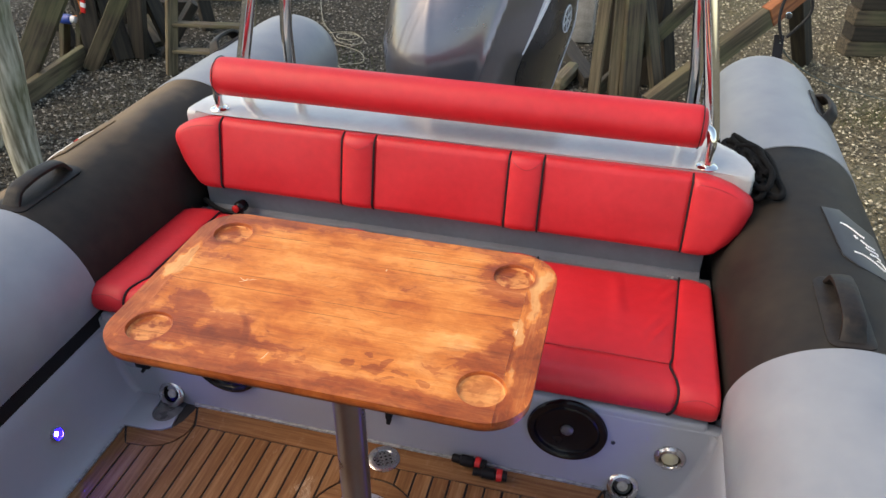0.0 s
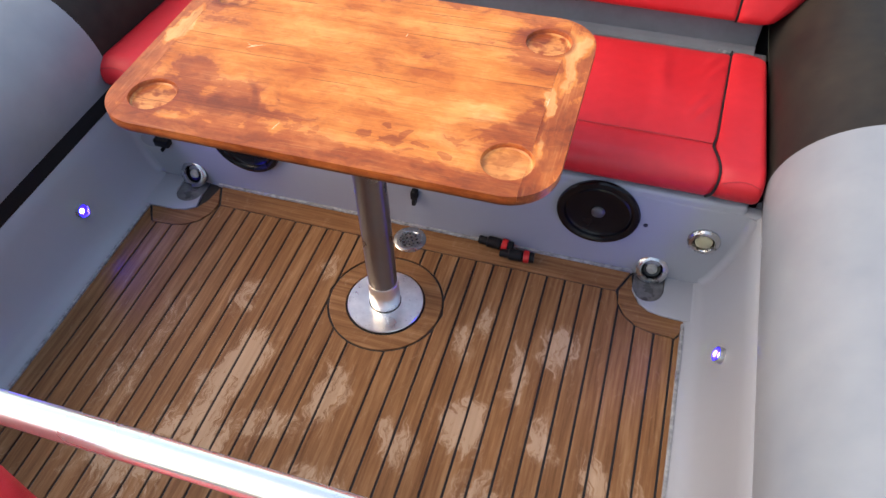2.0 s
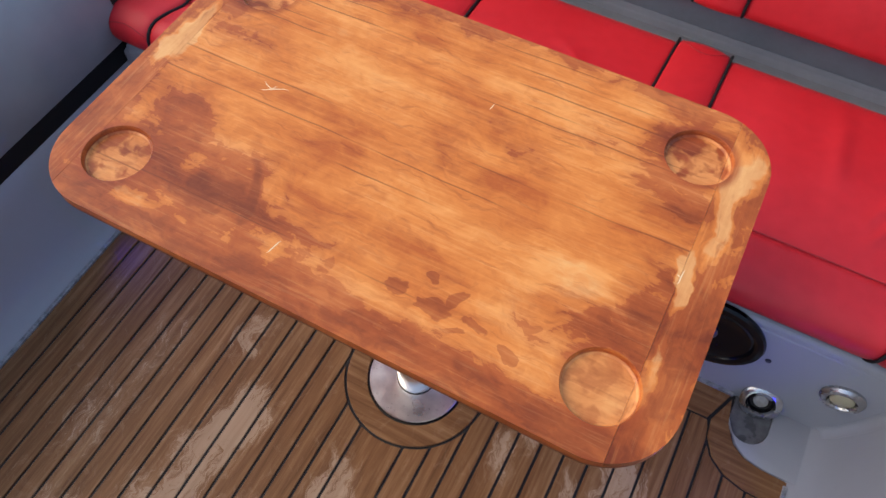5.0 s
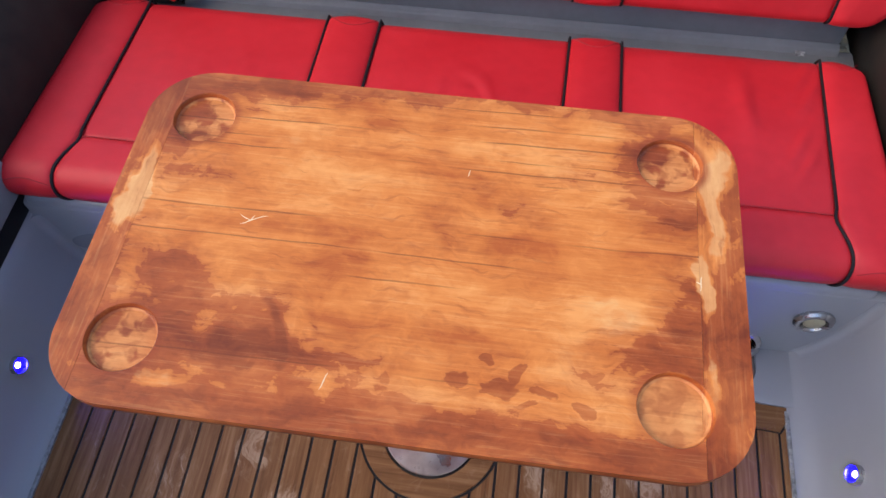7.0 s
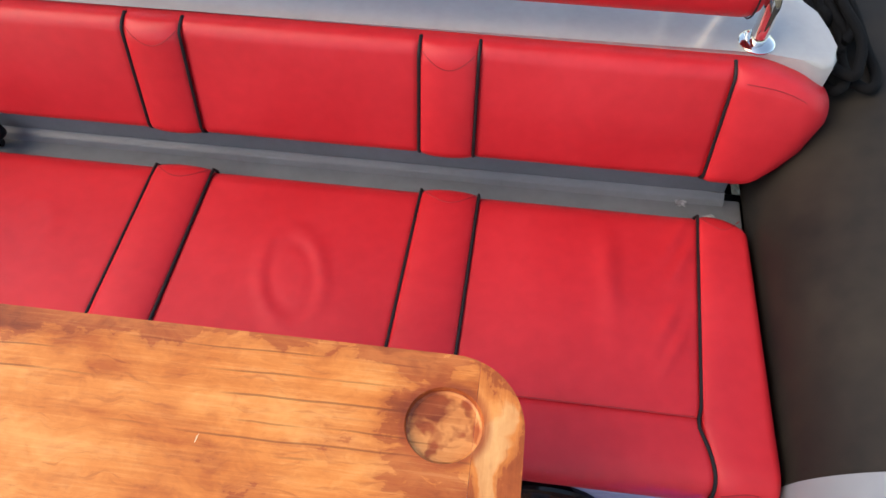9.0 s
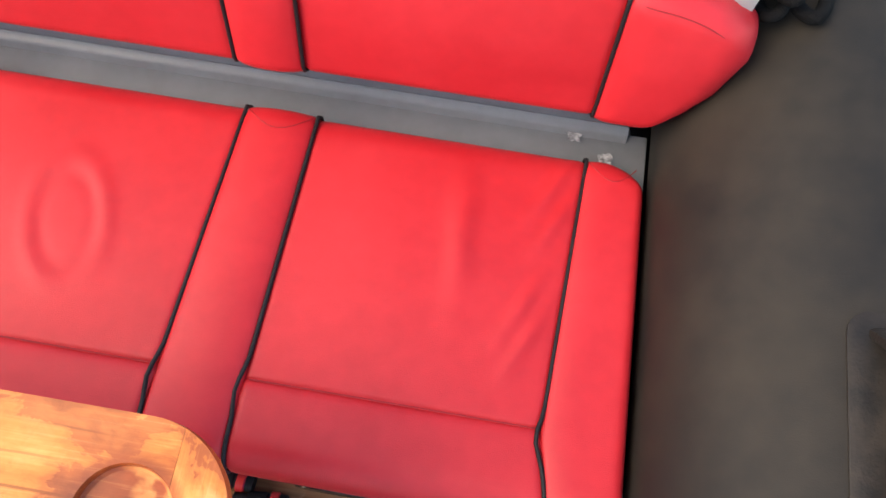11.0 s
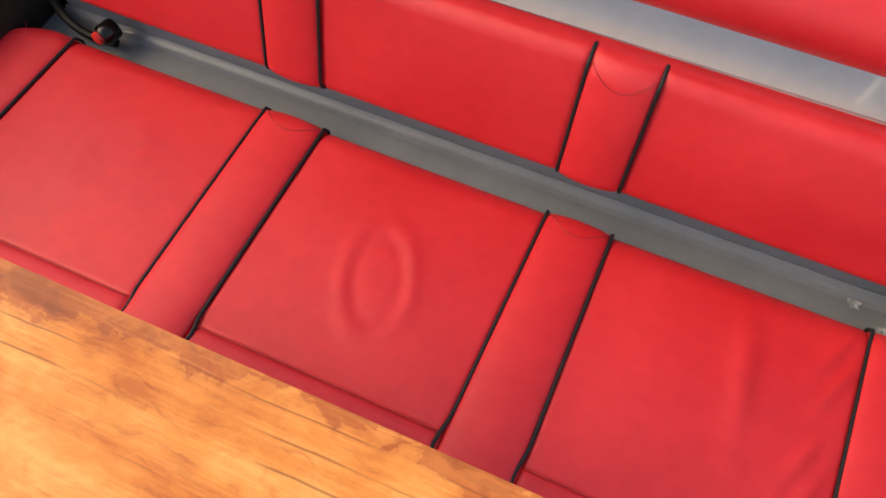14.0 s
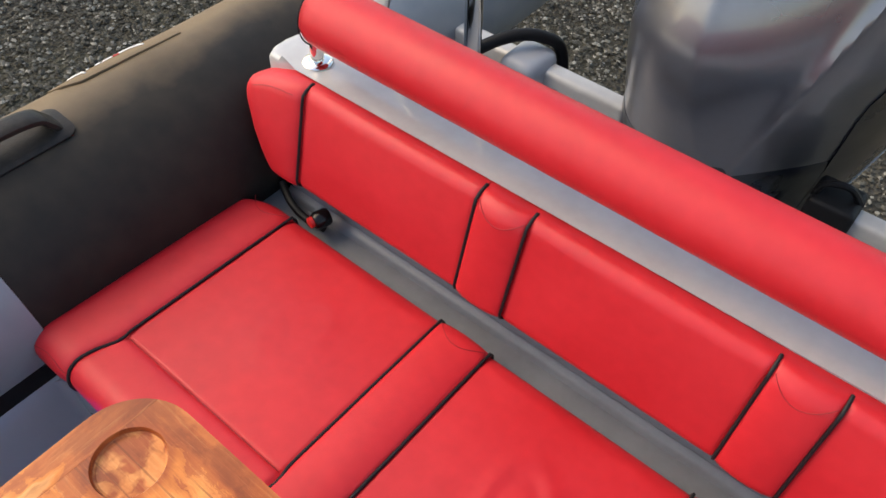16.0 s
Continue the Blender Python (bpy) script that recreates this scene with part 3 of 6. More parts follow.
def pad(place, nu=40, nv=40, ru=(0.1, 0.1), rv=(0.1, 0.1), depth=0.06, puff=0.0, relief=None):
    """An upholstered piece. place(u, v, h) gives the point of the pad for u, v in 0..1 and height h (0: the face; negative: into the pad).
    ru, rv: the rounded share at each edge with its drop in metres as (share, drop) pairs."""
    bm = bmesh.new()

    def steps(count, lo, hi):
        s = [0.5 - 0.5 * math.cos(math.pi * k / count) for k in range(count + 1)]
        return [0.45 * a + 0.55 * k / count for k, a in enumerate(s)]

    us, vs = steps(nu, 0, 0), steps(nv, 0, 0)

    def drop(a, edge):
        share, fall = edge
        if share <= 0 or a >= share:
            return 0.0
        q = 1 - a / share
        return fall * (1 - math.sqrt(max(0.0, 1 - q * q)))

    grid = []
    for v in vs:
        row = []
        for u in us:
            h = -min(depth * 0.95, drop(u, ru[0]) + drop(1 - u, ru[1]) + drop(v, rv[0]) + drop(1 - v, rv[1]))
            h += puff * math.sin(math.pi * u) * math.sin(math.pi * v)
            if relief:
                h += relief(u, v)
            row.append(bm.verts.new(place(u, v, h)))
        grid.append(row)
    for r0, r1 in zip(grid, grid[1:]):
        for k in range(nu):
            bm.faces.new((r0[k], r0[k + 1], r1[k + 1], r1[k]))
    rim = [(us[k], vs[0], grid[0][k]) for k in range(nu)] + [(us[-1], vs[k], grid[k][-1]) for k in range(nv)]
    rim += [(us[k], vs[-1], grid[-1][k]) for k in range(nu, 0, -1)] + [(us[0], vs[k], grid[k][0]) for k in range(nv, 0, -1)]
    low = [bm.verts.new(place(u, v, -depth)) for u, v, _ in rim]
    count = len(rim)
    for k in range(count):
        bm.faces.new((rim[k][2], rim[(k + 1) % count][2], low[(k + 1) % count], low[k]))
    bm.faces.new(low)
    return bm


def beam(name, p0, p1, w, h, material, parent=None, label="", roll=0.0, bevel=0.006):
    """A sawn timber from p0 to p1."""
    a, b = Vector(p0), Vector(p1)
    m = look(a, b, roll)
    far = (b - a).length
    bm = box(-w / 2, w / 2, -h / 2, h / 2, -far / 2, far / 2, bevel, 1)
    ob = part(name, bm, material, None, label)
    ob.matrix_world = m @ Matrix.Translation((0, 0, -far / 2))
    if parent is not None:
        bpy.context.view_layer.update()
        ob.parent = parent
        ob.matrix_parent_inverse = parent.matrix_world.inverted()
    return ob


# ---------------------------------------------------------------- setting: ground
GROUND = -0.85


def sunlit_gravel(n, l, colour, gain):
    """Buff-tints and brightens the gravel where x grows: the sunlit side, painted in."""
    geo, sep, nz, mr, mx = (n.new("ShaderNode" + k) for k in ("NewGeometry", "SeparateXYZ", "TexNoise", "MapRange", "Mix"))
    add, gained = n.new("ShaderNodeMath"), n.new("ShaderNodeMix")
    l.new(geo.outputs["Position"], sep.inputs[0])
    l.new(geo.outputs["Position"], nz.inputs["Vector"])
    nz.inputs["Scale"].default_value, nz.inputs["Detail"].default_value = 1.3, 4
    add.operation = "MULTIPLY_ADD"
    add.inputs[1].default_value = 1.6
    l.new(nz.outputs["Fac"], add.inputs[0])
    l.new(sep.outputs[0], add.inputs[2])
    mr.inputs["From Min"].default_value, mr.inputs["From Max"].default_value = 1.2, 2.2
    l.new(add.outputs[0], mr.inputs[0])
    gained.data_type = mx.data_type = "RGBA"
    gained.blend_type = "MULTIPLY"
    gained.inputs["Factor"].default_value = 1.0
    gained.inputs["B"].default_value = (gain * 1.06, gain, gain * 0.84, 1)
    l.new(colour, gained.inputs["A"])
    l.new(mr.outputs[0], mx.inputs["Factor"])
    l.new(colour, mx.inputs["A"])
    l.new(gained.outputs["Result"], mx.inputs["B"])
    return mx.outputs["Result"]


def gravel_material():
    m = bpy.data.materials.new("gravel_ground")
    m.use_nodes = True
    n, l = m.node_tree.nodes, m.node_tree.links
    b = n["Principled BSDF"]
    geo = n.new("ShaderNodeNewGeometry")
    vor, nz = n.new("ShaderNodeTexVoronoi"), n.new("ShaderNodeTexNoise")
    vor.inputs["Scale"].default_value, nz.inputs["Scale"].default_value = 45, 0.9
    nz.inputs["Detail"].default_value = 5
    l.new(geo.outputs["Position"], vor.inputs["Vector"])
    l.new(geo.outputs["Position"], nz.inputs["Vector"])
    r = n.new("ShaderNodeValToRGB")
    e = r.color_ramp.elements
    e[0].color, e[1].color = (0.008, 0.007, 0.005, 1), (0.075, 0.066, 0.048, 1)
    l.new(vor.outputs["Color"], r.inputs[0])
    mx = n.new("ShaderNodeMix")
    mx.data_type = "RGBA"
    mx.inputs["B"].default_value = (0.06, 0.058, 0.035, 1)
    mr = n.new("ShaderNodeMapRange")
    mr.inputs["From Min"].default_value, mr.inputs["From Max"].default_value = 0.45, 0.7
    mr.inputs["To Max"].default_value = 0.7
    l.new(nz.outputs["Fac"], mr.inputs[0])
    l.new(mr.outputs[0], mx.inputs["Factor"])
    l.new(r.outputs[0], mx.inputs["A"])
    l.new(sunlit_gravel(n, l, mx.outputs["Result"], 2.8), b.inputs["Base Color"])
    b.inputs["Roughness"].default_value = 0.9
    bp = n.new("ShaderNodeBump")
    bp.inputs["Strength"].default_value, bp.inputs["Distance"].default_value = 1.0, 0.02
    l.new(vor.outputs["Distance"], bp.inputs["Height"])
    l.new(bp.outputs[0], b.inputs["Normal"])
    return m


def stone_material():
    m = bpy.data.materials.new("gravel_stone")
    m.use_nodes = True
    n, l = m.node_tree.nodes, m.node_tree.links
    b = n["Principled BSDF"]
    geo = n.new("ShaderNodeNewGeometry")
    r = n.new("ShaderNodeValToRGB")
    e = r.color_ramp.elements
    e.new(0.5)
    for k, (p, c) in enumerate([(0.0, (0.030, 0.028, 0.022)), (0.70, (0.105, 0.098, 0.078)), (1.0, (0.32, 0.305, 0.26))]):
        e[k].position, e[k].color = p, (*c, 1)
    l.new(geo.outputs["Random Per Island"], r.inputs[0])
    l.new(sunlit_gravel(n, l, r.outputs[0], 2.1), b.inputs["Base Color"])
    b.inputs["Roughness"].default_value = 0.85
    return m


GRAVEL, STONE = gravel_material(), stone_material()
bm = bmesh.new()
bmesh.ops.create_grid(bm, x_segments=60, y_segments=60, size=1)
for v in bm.verts:
    far = max(abs(v.co.x), abs(v.co.y))
    s = 6 + 300 * far**4
    v.co = Vector((v.co.x * s, v.co.y * s, 0))
    v.co.z = GROUND - 0.02 + 0.03 * noise.noise(v.co * 0.7)
tagged(part("ground", bm, GRAVEL), "grey-brown gravel yard with mossy patches under the boat", "ground", kind="structure")


def scatter_stones():
    rng = np.random.default_rng(3)
    base = np.array([(1, 0, 0), (-1, 0, 0), (0, 1, 0), (0, -1, 0), (0, 0, 1), (0, 0, -1)], float)
    tri = np.array([(0, 2, 4), (2, 1, 4), (1, 3, 4), (3, 0, 4), (2, 0, 5), (1, 2, 5), (3, 1, 5), (0, 3, 5)])
    zones = [(-5.5, -0.75, -0.8, 4.2, 46000), (-6.0, -0.8, 4.2, 7.5, 22000), (-0.8, 4.8, 1.3, 8.0, 46000)]
    vs, fs, at = [], [], 0
    for x0, x1, y0, y1, count in zones:
        for _ in range(count):
            c = np.array([rng.uniform(x0, x1), rng.uniform(y0, y1), GROUND + rng.uniform(-0.008, 0.008)])
            s = rng.uniform(0.006, 0.0155) * np.array([rng.uniform(0.8, 1.4), rng.uniform(0.7, 1.2), rng.uniform(0.45, 0.8)])
            a = rng.uniform(0, 6.28)
            p = base * s * rng.uniform(0.75, 1.25, (6, 1))
            p = np.stack([p[:, 0] * np.cos(a) - p[:, 1] * np.sin(a), p[:, 0] * np.sin(a) + p[:, 1] * np.cos(a), p[:, 2]], 1) + c
            vs.append(p)
            fs.append(tri + at)
            at += 6
    me = bpy.data.meshes.new("gravel")
    me.from_pydata(np.concatenate(vs).tolist(), [], np.concatenate(fs).tolist())
    me.materials.append(STONE)
    return tagged(new("gravel", me), "loose grey and buff gravel stones", "gravel", kind="stuff")


scatter_stones()

# ---------------------------------------------------------------- the boat
TX, TZ, TR = 0.957, 0.324, 0.205         # tube axis and radius
boat = thing("boat", (0, 0, GROUND), "rigid inflatable boat with grey and black tubes, grey cockpit", "boat")


def tube_section(sx, y0, y1, r0, r1, material, name="tube", label="", dome=0.0, seam=-0.482):
    prof = []
    count = max(4, int((y1 - y0) / 0.06))
    prof.append((r0 - 0.004, y0))
    for k in range(count + 1):
        t = k / count
        prof.append((r0 + (r1 - r0) * t, y0 + 0.001 + (y1 - y0 - 0.002) * t))
    if dome:
        for k in range(1, 13):
            a = math.pi / 2 * k / 12
            prof.append((r1 * math.cos(a) if k < 12 else 0, y1 + dome * math.sin(a)))
    else:
        prof.append((r1 - 0.004, y1))
    bm = lathe(prof, 72, Matrix.Translation((sx * TX, 0, TZ)) @ Matrix(((1, 0, 0, 0), (0, 0, 1, 0), (0, -1, 0, 0), (0, 0, 0, 1))))
    for v in bm.verts:
        near = max(0.0, 1 - abs(v.co.y - seam) / 0.12)
        v.co.y -= (0.022 if sx > 0 else 0.006) * near * (v.co.z - TZ) / TR
    # slight unevenness of an inflated tube
    for v in bm.verts:
        n = noise.noise(v.co * 2.2) * 0.003
        d = Vector((v.co.x - sx * TX, 0, v.co.z - TZ))
        if d.length > 0.05:
            v.co += d.normalized() * n
    return part(name, bm, material, boat, label)


tubes = {}
for sx in (-1, 1):
    tubes[sx, 0] = tube_section(sx, -3.6, -0.480, TR + 0.004, TR + 0.004, TUBE_GREY, label="pale grey inflated tube section")
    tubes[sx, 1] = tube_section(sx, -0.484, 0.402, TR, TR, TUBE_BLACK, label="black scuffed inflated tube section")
    tubes[sx, 2] = tube_section(sx, 0.39, 1.14, TR + 0.003, TR - 0.006, TUBE_GREY, label="pale grey inflated tube end", dome=0.25)

# hull below, standing on the ground
bm = bmesh.new()
rows_ = []
for y, half, keel in ((-3.6, 0.72, -0.84), (0.0, 0.80, -0.86), (0.66, 0.80, -0.86)):
    rows_.append([bm.verts.new(p) for p in ((-half, y, 0.12), (-half, y, -0.30), (0, y, keel), (half, y, -0.30), (half, y, 0.12))])
for r0, r1 in zip(rows_, rows_[1:]):
    for k in range(4):
        bm.faces.new((r0[k], r0[k + 1], r1[k + 1], r1[k]))
for r in (rows_[0], rows_[-1]):
    bm.faces.new(r)
part("hull", bm, GREL, boat, smooth=False)

# cockpit liner: two sloping side walls, seat box, backrest box, shelf, transom
for sx in (-1, 1):
    up = 0.246 if sx > 0 else 0.216
    prof = [(0.668, 0.0), (0.684, 0.003), (0.700, 0.012), (0.716, 0.036), (0.735, 0.098), (0.750, 0.17), (0.756, up - 0.008), (0.762, up), (0.80, up + 0.001), (0.80, -0.02), (0.668, -0.02)]
    bm = bmesh.new()
    rings = [[bm.verts.new((sx * x, y, z)) for x, z in prof] for y in (-3.5, -1.5, -0.45)]
    for r0, r1 in zip(rings, rings[1:]):
        for k in range(len(prof)):
            bm.faces.new((r0[k], r0[(k + 1) % len(prof)], r1[(k + 1) % len(prof)], r1[k]))
    bm.faces.new(rings[0])
    bm.faces.new(rings[-1])
    part("side_liner", bm, GREL, boat, "grey gelcoat cockpit side")
    # hollow cove where the side meets the seat box
    bm = bmesh.new()
    rings, R_COVE = [], 0.015
    for xw, z in [(p[0] - 0.0004, p[1]) for p in prof[2:7]]:
        line = [(xw - R_COVE + R_COVE * math.sin(radians(9 * j)), -0.4991 - R_COVE + R_COVE * math.cos(radians(9 * j))) for j in range(11)]
        line += [(xw + 0.03, -0.4991 - R_COVE), (xw + 0.03, -0.47), (xw - R_COVE, -0.47)]
        rings.append([bm.verts.new((sx * x, y, z)) for x, y in line])
    for r0, r1 in zip(rings, rings[1:]):
        for k in range(14):
            bm.faces.new((r0[k], r0[(k + 1) % 14], r1[(k + 1) % 14], r1[k]))
    bm.faces.new(rings[0])
    bm.faces.new(rings[-1])
    part("corner_cove", bm, GREL, boat, "grey gelcoat corner")
    if sx < 0:
        part("rubber_strip", box(sx * 0.757, sx * 0.80, -3.5, -0.47, 0.2175, 0.264, 0.004), RUBBER, boat, "black rubber strip under the tube")
    part("sealant", box(sx * 0.666, sx * 0.674, -3.4, -0.62, -0.004, 0.0035, 0.0015), SEALANT, boat, "grimy sealant line along the deck edge")

bm = box(-0.752, 0.734, -0.4975, 0.06, -0.015, 0.262, 0.012, 3)
# black filler boxes put the shade into the gaps beside the seat box
for sx in (-1, 1):
    part("rubber_strip", box(sx * 0.735, sx * 0.80, -0.47, 0.10, 0.10, 0.215, 0.004), RUBBER, boat, "black filler darkening the gap beside the seat box")
part("seat_box", bm, GREL, boat, "grey gelcoat seat box")
part("seat_box_front", box(-0.772, 0.772, -0.4985, -0.468, -0.014, 0.246, 0.010, 3), GREL, boat, "grey gelcoat seat box front")
part("seat_back_panel", box(-0.735, 0.725, 0.040, 0.30, 0.20, 0.385, 0.01), STRIP, boat, "grey moulded panel behind the seat")
part("seat_ledge", box(-0.765, 0.755, -0.055, 0.0385, 0.255, 0.272, 0.004), STRIP, boat, "grey ledge between seat and backrest")
bm = bmesh.new()
prof = [(0.0405, 0.2895), (0.0388, 0.2900)] + [(0.0388 - 0.014 * math.sin(radians(15 * k)), 0.2862 - 0.014 * (1 - math.cos(radians(15 * k)))) for k in range(1, 6)] + [(0.0225, 0.2721), (0.0405, 0.2721)]
rings = [[bm.verts.new((x, y, z)) for y, z in prof] for x in (-0.735, 0.724)]
for k in range(len(prof)):
    bm.faces.new((rings[0][k], rings[0][(k + 1) % len(prof)], rings[1][(k + 1) % len(prof)], rings[1][k]))
bm.faces.new(rings[0])
bm.faces.new(rings[1])
part("ledge_bead", bm, STRIP, boat, "smooth bead where ledge and panel meet")
shelf_line = [(-0.785, 0.120), (-0.784, 0.090), (-0.772, 0.070), (-0.745, 0.067), (-0.70, 0.078), (0.70, 0.078), (0.750, 0.070), (0.782, 0.064), (0.798, 0.068), (0.806, 0.082), (0.806, 0.105), (0.800, 0.140), (0.788, 0.180), (0.768, 0.225), (0.70, 0.295), (0.66, 0.30), (-0.68, 0.30), (-0.72, 0.285), (-0.755, 0.235), (-0.776, 0.180)]
part("shelf_support", box(-0.72, 0.72, 0.105, 0.30, 0.30, 0.51, 0.004), GREL, boat)
part("shelf", slab(shelf_line, 0.50, 0.574, 0.012, 3), WHITE, boat, "white moulded shelf behind the backrest")
part("aft_deck", box(-0.76, 0.76, 0.28, 0.60, -0.1, 0.30, 0.02, 3), GREL, boat)
part("transom", box(-0.76, 0.76, 0.592, 0.64, -0.35, 0.270, 0.004, 2), GREL, boat, "grey transom cut down for the motor")
for x0, x1 in ((-0.76, -0.300), (0.150, 0.76)):
    part("transom_edge", box(x0, x1, 0.592, 0.64, 0.268, 0.375, 0.014, 4), WHITE, boat, "white transom edge")
for sx in (-1, 1):
    part("transom_pod", box(sx * 0.50, sx * 0.60, 0.54, 0.66, 0.28, 0.400, 0.038, 6), GREL, boat, "moulded grey end of the transom")


# ---------------------------------------------------------------- cockpit floor
floor = thing("floor", (0, 0, 0), "brown planked deck with black caulked seams and pale worn patches", "floor", kind="structure")
RING = (0.019, -0.740)
R_IN, R_OUT = 0.0905, 0.131
SEAM = 0.0024
part("caulking", box(-0.70, 0.70, -3.5, -0.50, -0.02, -0.0035), CAULK, floor)
inner_arc = [(0.507, -0.566), (0.510, -0.600), (0.528, -0.632), (0.556, -0.652), (0.590, -0.661), (0.6405, -0.664)]
outer_arc = [(0.533, -0.511), (0.540, -0.560), (0.556, -0.590), (0.580, -0.606), (0.610, -0.612), (0.6725, -0.613)]


def far_end(x):
    """Where a plank that lies at x begins, under the seat box."""
    q = abs(x - 0.012)
    if q <= inner_arc[0][0]:
        return -0.568
    return float(np.interp(q, [p[0] for p in inner_arc], [p[1] for p in inner_arc])) if q < 0.645 else -0.666 + 1.5 * min(q - 0.645, 0.034)


def plank(x0, x1):
    a, b = x0 + SEAM, x1 - SEAM
    xs = [a + (b - a) * k / 9 for k in range(10)]
    near = -3.4
    hit = [x for x in xs if abs(x - RING[0]) < R_OUT + SEAM]

    def arc(x, sign):
        q = (R_OUT + SEAM) ** 2 - (x - RING[0]) ** 2
        return RING[1] + sign * math.sqrt(max(0, q))

    pieces = []
    if hit:
        back = [(x, far_end(x)) for x in xs] + [(x, arc(x, 1)) for x in reversed(xs)]
        front = [(x, arc(x, -1)) for x in xs] + [(b, near), (a, near)]
        pieces = [back, front]
    else:
        pieces = [[(x, far_end(x)) for x in xs] + [(b, near), (a, near)]]
    for line in pieces:
        part("plank", slab(line, -0.012, 0.0, 0.0008, 1), TEAK, floor)


PLANK_W = 0.0425
seams = [0.017 + PLANK_W * k for k in range(-16, 16)]
seams = [-0.668] + [s for s in seams if -0.655 < s < 0.66 and abs(s - 0.017) > 0.01] + [0.674]      # one double plank runs to the table's foot
for x0, x1 in zip(seams, seams[1:]):
    plank(x0, x1)
part("margin_board", slab([(-0.491, -0.5640), (0.515, -0.5640), (0.541, -0.505), (-0.517, -0.505)], -0.012, 0.0005, 0.0008, 1), TEAKX, floor)
for sx in (-1, 1):
    shift = 0.012
    line = [(shift + sx * x, y) for x, y in outer_arc] + [(shift + sx * (x + 0.0035), y + 0.0035) for x, y in reversed(inner_arc)]
    part("corner_board", slab(line if sx > 0 else line[::-1], -0.012, 0.0005, 0.0008, 1), TEAKX, floor)
ring_line = [(R_OUT - SEAM, -0.012), (R_OUT - SEAM, -0.0005), (R_OUT - SEAM - 0.001, 0.0005), (R_IN + 0.001, 0.0005), (R_IN, -0.0005), (R_IN, -0.012)]
part("ring_board", lathe(ring_line, 64, Matrix.Translation((*RING, 0))), TEAKX, floor)
# grey corner mouldings with drain troughs
for sx in (-1, 1):
    mid = 0.5875 * sx - 0.0025
    notch = [(mid - sx * 0.035 * math.cos(radians(15 * k)), -0.546 - 0.035 * math.sin(radians(15 * k))) for k in range(12, -1, -1)]
    line = [(0.012 + sx * (x + 0.003), y + 0.002) for x, y in outer_arc[2:]] + [(sx * 0.72, -0.612), (sx * 0.72, -0.49), (mid + sx * 0.035, -0.49)] + notch
    part("corner_moulding", slab(line if sx > 0 else line[::-1], -0.02, 0.0030, 0.0015, 2), GREL, floor, "grimy grey corner moulding")


# ---------------------------------------------------------------- bench cushion
bench = thing("bench_cushion", (0, -0.25, 0.262), "red vinyl bench cushion with charcoal piping on the seat box", "cushion")
PB = [-0.648, -0.281, -0.176, 0.196, 0.296, 0.666]      # piping lines across the bench, at its back
PF = [-0.648, -0.279, -0.178, 0.186, 0.291, 0.645]      # and at its front
QX = [-0.649, -0.277, -0.184, 0.190, 0.281, 0.656]      # and across the backrest
SX0, SX1 = -0.762, 0.745


def run(v):
    """The seat's profile from its back edge (0) over the front to its lower front edge (1): y, z and the outward direction."""
    if v < 0.76:
        t = v / 0.76
        return -0.029 - 0.438 * t, 0.313 + 0.024 * t, 0.0, 1.0
    a = (v - 0.76) / 0.24 * 2.34
    return -0.467 - 0.038 * math.sin(a), 0.299 + 0.038 * math.cos(a), -math.sin(a), math.cos(a)


def lane(k, v):
    """Where piping line k lies across the bench, v along the seat's profile; -1 and 6 are the bench's ends."""
    if k < 0 or k > 5:
        return SX0 if k < 0 else SX1
    # the outermost lines bow outward over the front
    bow = 0.015 * math.sin(math.pi * min(1.0, max(0.0, (v - 0.66) / 0.34))) * {0: -1, 5: 1}.get(k, 0)
    return PB[k] + (PF[k] - PB[k]) * min(v / 0.646, 1.1) + bow


def on_run(k0, k1, lift=0.0, v0=0.0, v1=1.0):
    def place(u, v, h):
        q = v0 + (v1 - v0) * v
        y, z, ny, nz = run(q)
        h = h + lift * min(1.0, (1.0 - q) / 0.14)
        x0, x1 = lane(k0, q), lane(k1, q)
        # the outer back corners are rounded off
        if k0 < 0 or k1 > 5:
            away = u if k1 > 5 else 1 - u
            y -= 0.034 * away**3 * max(0.0, 1 - q / 0.16) ** 2
        return x0 + (x1 - x0) * u, y + ny * h, z + nz * h
    return place


def fold_middle(u, v):
    """The oval crease pressed into the middle seat."""
    dx, dy = (u - 0.53) * 0.373, (v - 0.57) * 0.37
    a, b = (dx * 0.94 - dy * 0.34) / 0.050, (dx * 0.34 + dy * 0.94) / 0.092
    r = math.hypot(a, b)
    return 0.0026 * math.exp(-((r - 1) / 0.22) ** 2) * (0.25 + 0.75 * abs(a) / (r + 1e-3)) - 0.0018 * math.exp(-((r - 0.70) / 0.14) ** 2) * (0.3 + 0.7 * abs(a) / (r + 1e-3))


def fold_right(u, v):
    h = 0.0055 * math.exp(-((u - 0.62 - 0.10 * (v - 0.5)) / 0.045) ** 2) * math.exp(-((v - 0.38) / 0.22) ** 2)
    for k, (du, dv) in enumerate(((0.90, 0.15), (0.93, 0.28), (0.90, 0.72), (0.86, 0.62))):
        h += 0.0045 * math.exp(-(((u - du) * 0.8 + (v - dv) * 0.35) / 0.022) ** 2) * math.exp(-((v - dv) / 0.12) ** 2)
    return h


def fold_left(u, v):
    return 0.0009 * math.exp(-((math.hypot((u - 0.55) / 0.12, (v - 0.5) / 0.2) - 1) / 0.25) ** 2)


